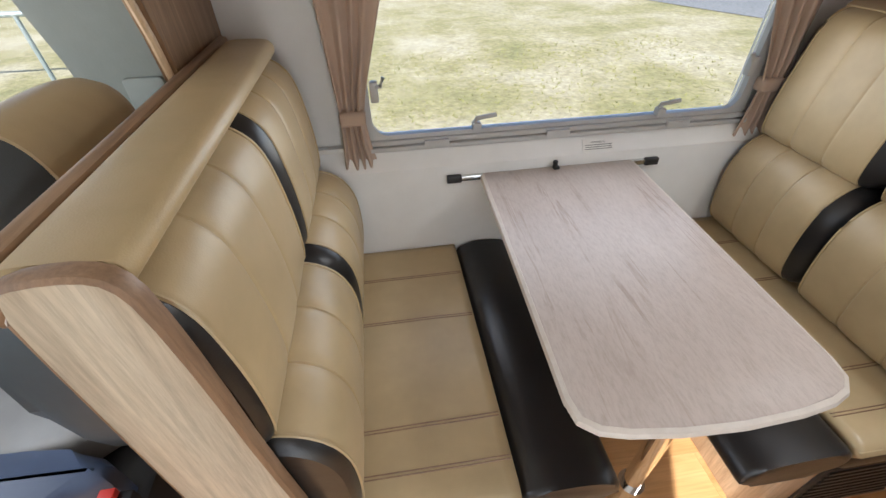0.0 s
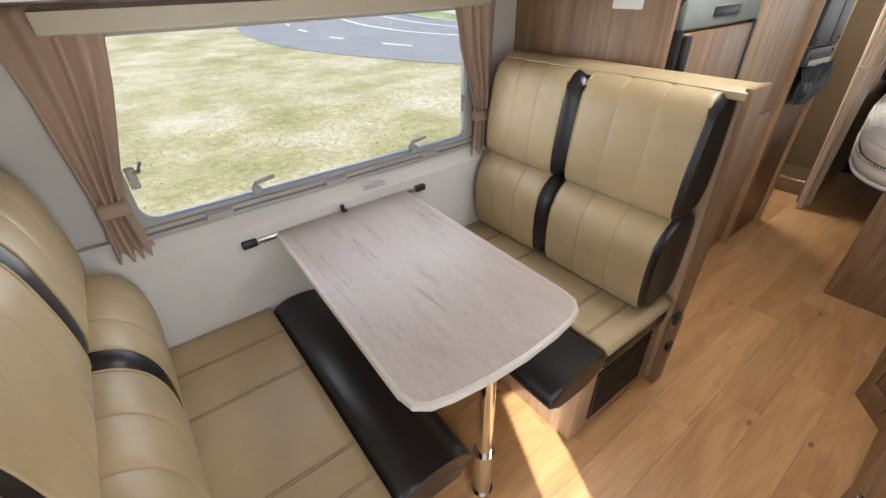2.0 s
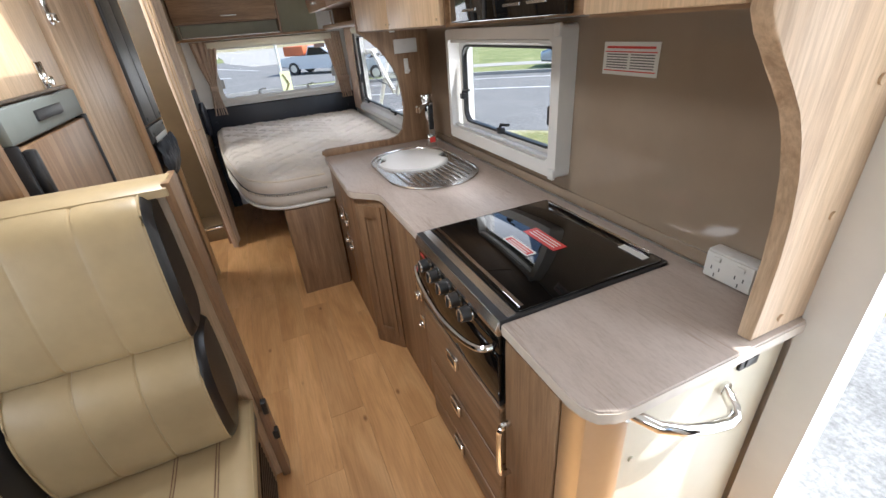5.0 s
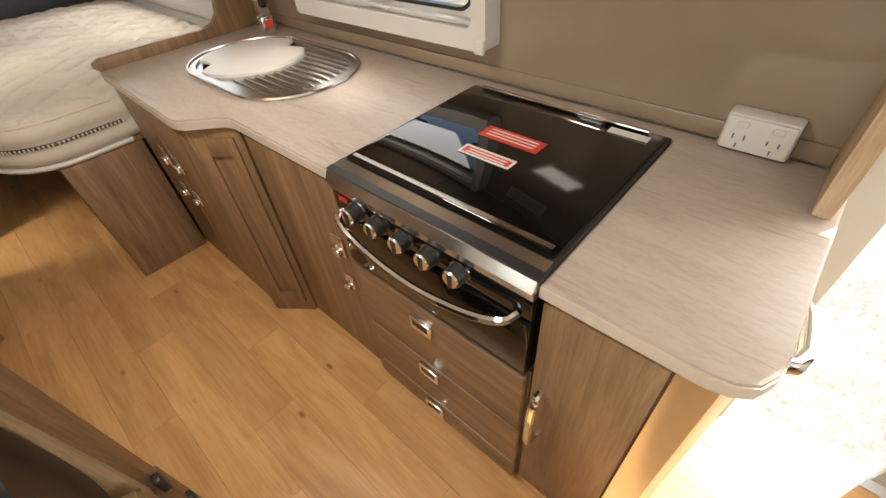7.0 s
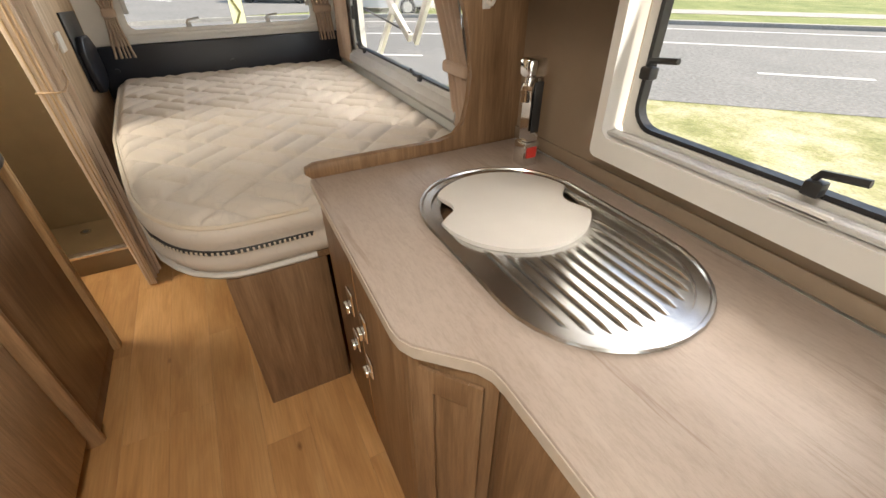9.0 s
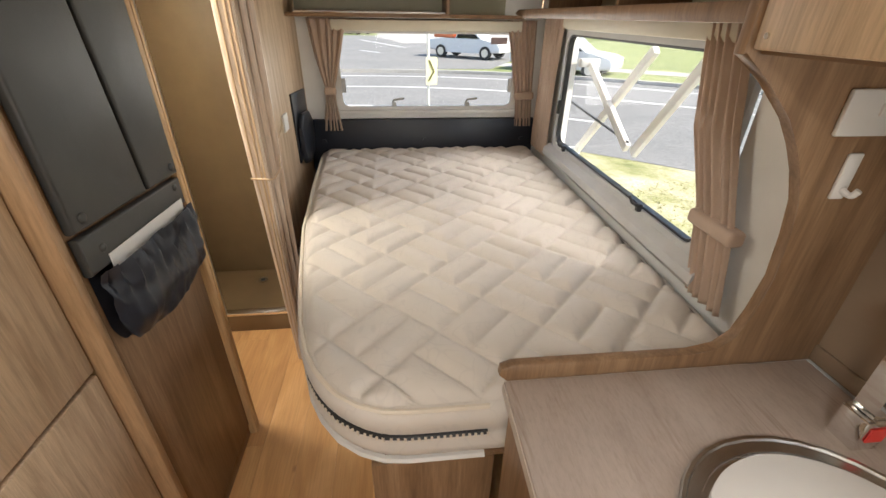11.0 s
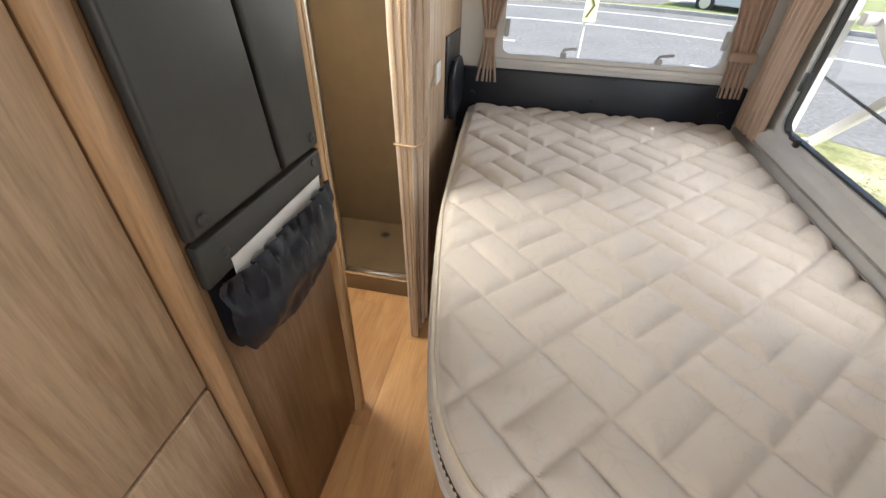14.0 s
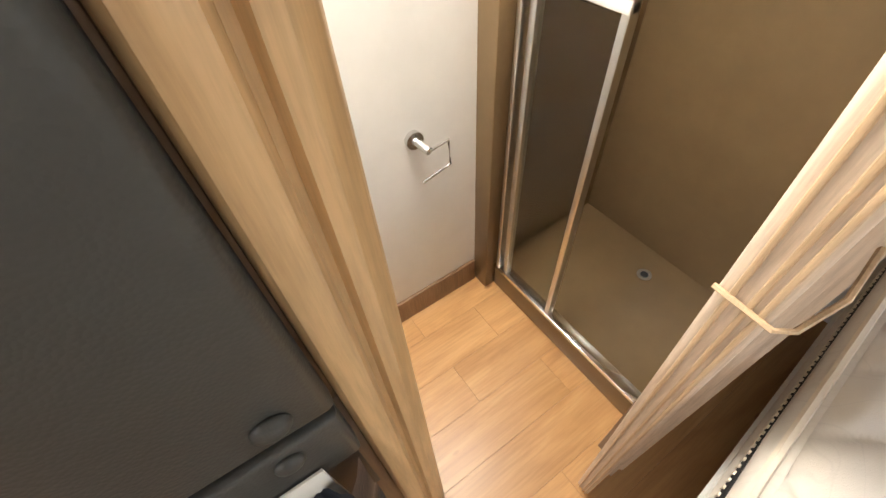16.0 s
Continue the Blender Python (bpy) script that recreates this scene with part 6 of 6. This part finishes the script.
def ribbon(a, b, z, lift=0.0, dash=None, z_side=None):
    """A strip that follows the road's near edge, from a to b metres beyond it."""
    bm = bmesh.new()
    pts, run = [], 0.0
    for i, p in enumerate(NEAR):
        p = Vector(p)
        q, r = Vector(NEAR[max(i - 1, 0)]), Vector(NEAR[min(i + 1, len(NEAR) - 1)])
        d = (r - q).normalized()
        o = Vector((d.y, -d.x, 0))
        pts.append((p + o * a + Vector((0, 0, z)), p + o * b + Vector((0, 0, z)), run))
        run += (Vector(NEAR[min(i + 1, len(NEAR) - 1)]) - p).length
    for (p, q, s), (r, t, _) in zip(pts, pts[1:]):
        if dash and (s % (dash[0] + dash[1])) > dash[0]:
            continue
        vs = [bm.verts.new(v) for v in (p, q, t, r)]
        bm.faces.new(vs)
        if lift:
            lo = [bm.verts.new(v - Vector((0, 0, lift))) for v in (p, q, t, r)]
            for k in range(4):
                bm.faces.new((vs[k], vs[(k + 1) % 4], lo[(k + 1) % 4], lo[k]))
    return bm


structure("road", ribbon(0.0, 10.5, GZ + 0.012), ROAD, "worn pale grey asphalt road in a bend", "road")
structure("road_line_centre", ribbon(6.25, 6.40, GZ + 0.018), LINE, "white centre line on the road", "road marking")
structure("road_line_dashes", ribbon(2.7, 2.84, GZ + 0.018, dash=(1.5, 3.0)), LINE, "dashed white lane line", "road marking")
structure("road_line_far", ribbon(9.2, 9.33, GZ + 0.018), LINE, "white far edge line", "road marking")
structure("kerb", ribbon(10.5, 10.75, GZ + 0.14, 0.14), CONCRETE, "raised concrete kerb", "kerb")
structure("verge", ribbon(10.75, 13.0, GZ + 0.13), GREEN, "green grass verge", "grass")
structure("pavement", ribbon(13.0, 14.6, GZ + 0.14), CONCRETE, "concrete footpath", "pavement")
structure("verge_far", ribbon(14.6, 60.0, GZ + 0.13), GREEN, "green lawn beyond the footpath", "grass")
structure("road_junction", P([(22.8, -3.4), (34, -9.0), (56, -14.0), (56, 16.0), (22.8, 8.5)], "z", GZ - 0.05, GZ + 0.150), ROAD, "worn pale asphalt side road beyond the bend", "road")
structure("pavement_far", P([(41.7, 0.1), (45.0, -11.5), (100, -32), (110, 6.0), (66, 3.0), (53.3, 2.5)], "z", GZ - 0.05, GZ + 0.165), CONCRETE, "pale concrete apron beyond the side road", "pavement")
for x0, y0, x1, y1 in ((31.8, 1.8, 33.6, 3.1), (36.4, 0.0, 46.6, 3.9)):
    d = Vector((x0 - x1, y1 - y0)).normalized() * 0.07
    structure("road_line_side", P([(x0 + d.y, y0 + d.x), (x1 + d.y, y1 + d.x), (x1 - d.y, y1 - d.x), (x0 - d.y, y0 - d.x)], "z", GZ + 0.1505, GZ + 0.158), LINE, "white line on the side road", "road marking")

# grass tufts near the windows
tufts = bmesh.new()
rng = random.Random(4)
for _ in range(5200):
    if rng.random() < 0.55:
        x, y = rng.uniform(-1.5, 6.5), rng.uniform(2.6, 9.5)
    else:
        x, y = rng.uniform(2.0, 8.5), -rng.uniform(0.8, 4.5)
    h = rng.uniform(0.015, 0.045)
    for k in range(3):
        a = rng.uniform(0, 6.28)
        dx, dy = math.cos(a) * 0.006, math.sin(a) * 0.006
        lx, ly = rng.uniform(-0.05, 0.05), rng.uniform(-0.05, 0.05)
        tufts.faces.new([tufts.verts.new(v) for v in ((x - dx, y - dy, GZ), (x + dx, y + dy, GZ), (x + lx, y + ly, GZ + h))])
tm = mesh("grass_tufts", tufts, TUFT)
tagged(new("grass_tufts", tm), "short yellow-green grass tufts on the lot", "grass", kind="stuff")

# sign, fence, cars
sg = thing("road_sign", "yellow chevron road sign on a white post", "road sign", (12.1, 0.2, GZ))
part("post", T([(12.1, 0.2, GZ - 0.05), (12.1, 0.2, GZ + 2.6)], 0.03), WHITE_PLASTIC, sg)
part("plate", P(rrect(0.02, 0.25, GZ + 0.95, GZ + 1.48, 0.02, 2), "x", 12.03, 12.05), plain("sign_yellow", (0.82, 0.82, 0.52), 0.4), sg, "yellow sign plate")
part("chevron", P([(0.18, GZ + 1.02), (0.07, GZ + 1.21), (0.17, GZ + 1.42), (0.21, GZ + 1.42), (0.115, GZ + 1.21), (0.22, GZ + 1.02)], "x", 12.022, 12.028), plain("sign_olive", (0.16, 0.15, 0.05), 0.5), sg, "dark olive chevron")
FENCE_STEEL = plain("weathered_fence_steel", (0.30, 0.34, 0.33), 0.5, 0.3)
fe = thing("fence", "grey steel tube rail fence on the grass", "fence", (-5, 8.9, GZ))
for x in (-12, -9.3, -6.9, -4.55, -2.2):
    part("post", T([(x, 8.8, GZ - 0.05), (x - 0.02, 8.8, GZ + 1.0)], 0.035), FENCE_STEEL, fe)
part("top_rail", T([(-13, 8.8, GZ + 1.0), (-1.8, 8.8, GZ + 1.0)], 0.04), FENCE_STEEL, fe)


def car(name, label, at, turn, paint, ute=False):
    c = thing(name, label, "car", at, "passing cars")
    made = []
    M = Matrix.Translation(at) @ Matrix.Rotation(turn, 4, "Z")

    def put(nm, bm, m, parent=c, lab=""):
        bmesh.ops.transform(bm, matrix=M, verts=bm.verts)
        return part(nm, bm, m, parent, lab)
    low = smooth_loop([(-2.2, 0.30), (2.2, 0.30), (2.3, 0.55), (2.15, 0.85), (1.1, 0.98), (-2.1, 1.0), (-2.3, 0.75)], 1)
    put("body", P(low, "y", -0.88, 0.88, 0.08, 3), paint)
    cab = [(1.15, 0.95), (0.45, 1.45), (-0.35 if ute else -1.3, 1.48), (-0.6 if ute else -2.0, 0.98)]
    put("cabin", P(cab, "y", -0.74, 0.74, 0.06, 3), paint)
    put("side_glass", P([(0.95, 1.0), (0.42, 1.38), (-0.3 if ute else -1.2, 1.40), (-0.5 if ute else -1.7, 1.0)], "y", -0.755, 0.755), BLACK_GLASS)
    for x in (-1.4, 1.4):
        for y in (-0.82, 0.82):
            wh = put("wheel", D((x, y, 0.33), "y", 0.33, 0.2, 24), BLACK_PLASTIC, c, "black tyre")
            put("rim", D((x, y * 1.1, 0.33), "y", 0.2, 0.06, 18), ALU, wh)
    if ute:
        put("load", B(-2.0, -0.7, -0.7, 0.7, 1.0, 1.5, r=0.05), plain("orange_cover", (0.6, 0.16, 0.06), 0.6), c, "orange covered load")
    for y in (-0.6, 0.6):
        put("headlight", B(2.18, 2.27, y - 0.18, y + 0.18, 0.62, 0.76, r=0.03), WHITE_PLASTIC)
    return c


car("car", "white sedan waiting on the road", (22.0, -6.5, GZ + 0.02), radians(-131), plain("white_car_paint", (0.7, 0.7, 0.7), 0.2, coat=0.5))
car("car", "white utility with an orange load", (28.5, -3.4, GZ + 0.152), radians(-129), plain("white_car_paint_two", (0.72, 0.72, 0.72), 0.2, coat=0.5), True)
car("car", "silver blue hatchback at the far kerb", (16.5, -13.2, GZ + 0.02), radians(40), plain("silver_car_paint", (0.42, 0.47, 0.52), 0.2, 0.6))

car("car", "small white wagon far down the road", (60.0, 5.5, GZ + 0.132), radians(-129), plain("white_car_paint_three", (0.7, 0.7, 0.7), 0.2, coat=0.5))

# white folding struts outside the bed window
aw = thing("window_stay", "white folding awning struts outside the bed window", "strut", (4.75, -0.12, 0.9))
for a, b in (((5.03, -0.12, 1.312), (4.50, -0.12, 1.010)), ((4.468, -0.135, 0.995), (4.130, -0.135, 1.425)), ((5.085, -0.15, 0.834), (4.50, -0.15, 1.412))):
    d = (Vector(b) - Vector(a)).normalized()
    w = d.cross(Vector((0, 1, 0))) * 0.020
    A, C = Vector(a), Vector(b)
    part("arm", P([((A + w).x, (A + w).z), ((C + w).x, (C + w).z), ((C - w).x, (C - w).z), ((A - w).x, (A - w).z)], "y", a[1] - 0.012, a[1] + 0.012, 0.003), WHITE_PLASTIC, aw)
for x, z in ((5.03, 1.312), (5.085, 0.834)):
    part("bracket", B(x - 0.02, x + 0.02, -0.165, -0.0605, z - 0.02, z + 0.02, r=0.004), WHITE_PLASTIC, aw)
part("gas_strut", T([(5.367, -0.12, 1.101), (4.50, -0.12, 1.036)], 0.006), BLACK_PLASTIC, aw, "thin dark gas strut")

# ---- floor planks ----
PL, PW = 0.92, 0.148
cache = {}


def plank_mesh(w, l):
    key = (round(w, 3), round(l, 3))
    if key not in cache:
        bm = bmesh.new()
        box(bm, 0, l, 0, w, -0.0045, 0.0)
        top = [f for f in bm.faces if f.normal.z > 0.9]
        bmesh.ops.bevel(bm, geom=[e for f in top for e in f.edges], offset=0.0007, segments=1, affect="EDGES")
        cache[key] = mesh("plank", bm, FLOOR)
    return cache[key]


floor_ob = bpy.data.objects["floor"]
rng = random.Random(9)
y = 0.003
while y < 2.22:
    w = min(PW, 2.225 - y) - 0.0005
    x = 0.30 - rng.uniform(0.05, 0.85)
    while x < 5.44:
        a, b = max(x, 0.30), min(x + PL, 5.445)
        if b - a > 0.03 and w > 0.02:
            p = new("plank", plank_mesh(w, b - a - 0.0005))
            p.location = (a, y, 0)
            p.parent = floor_ob
        x += PL
    y += PW
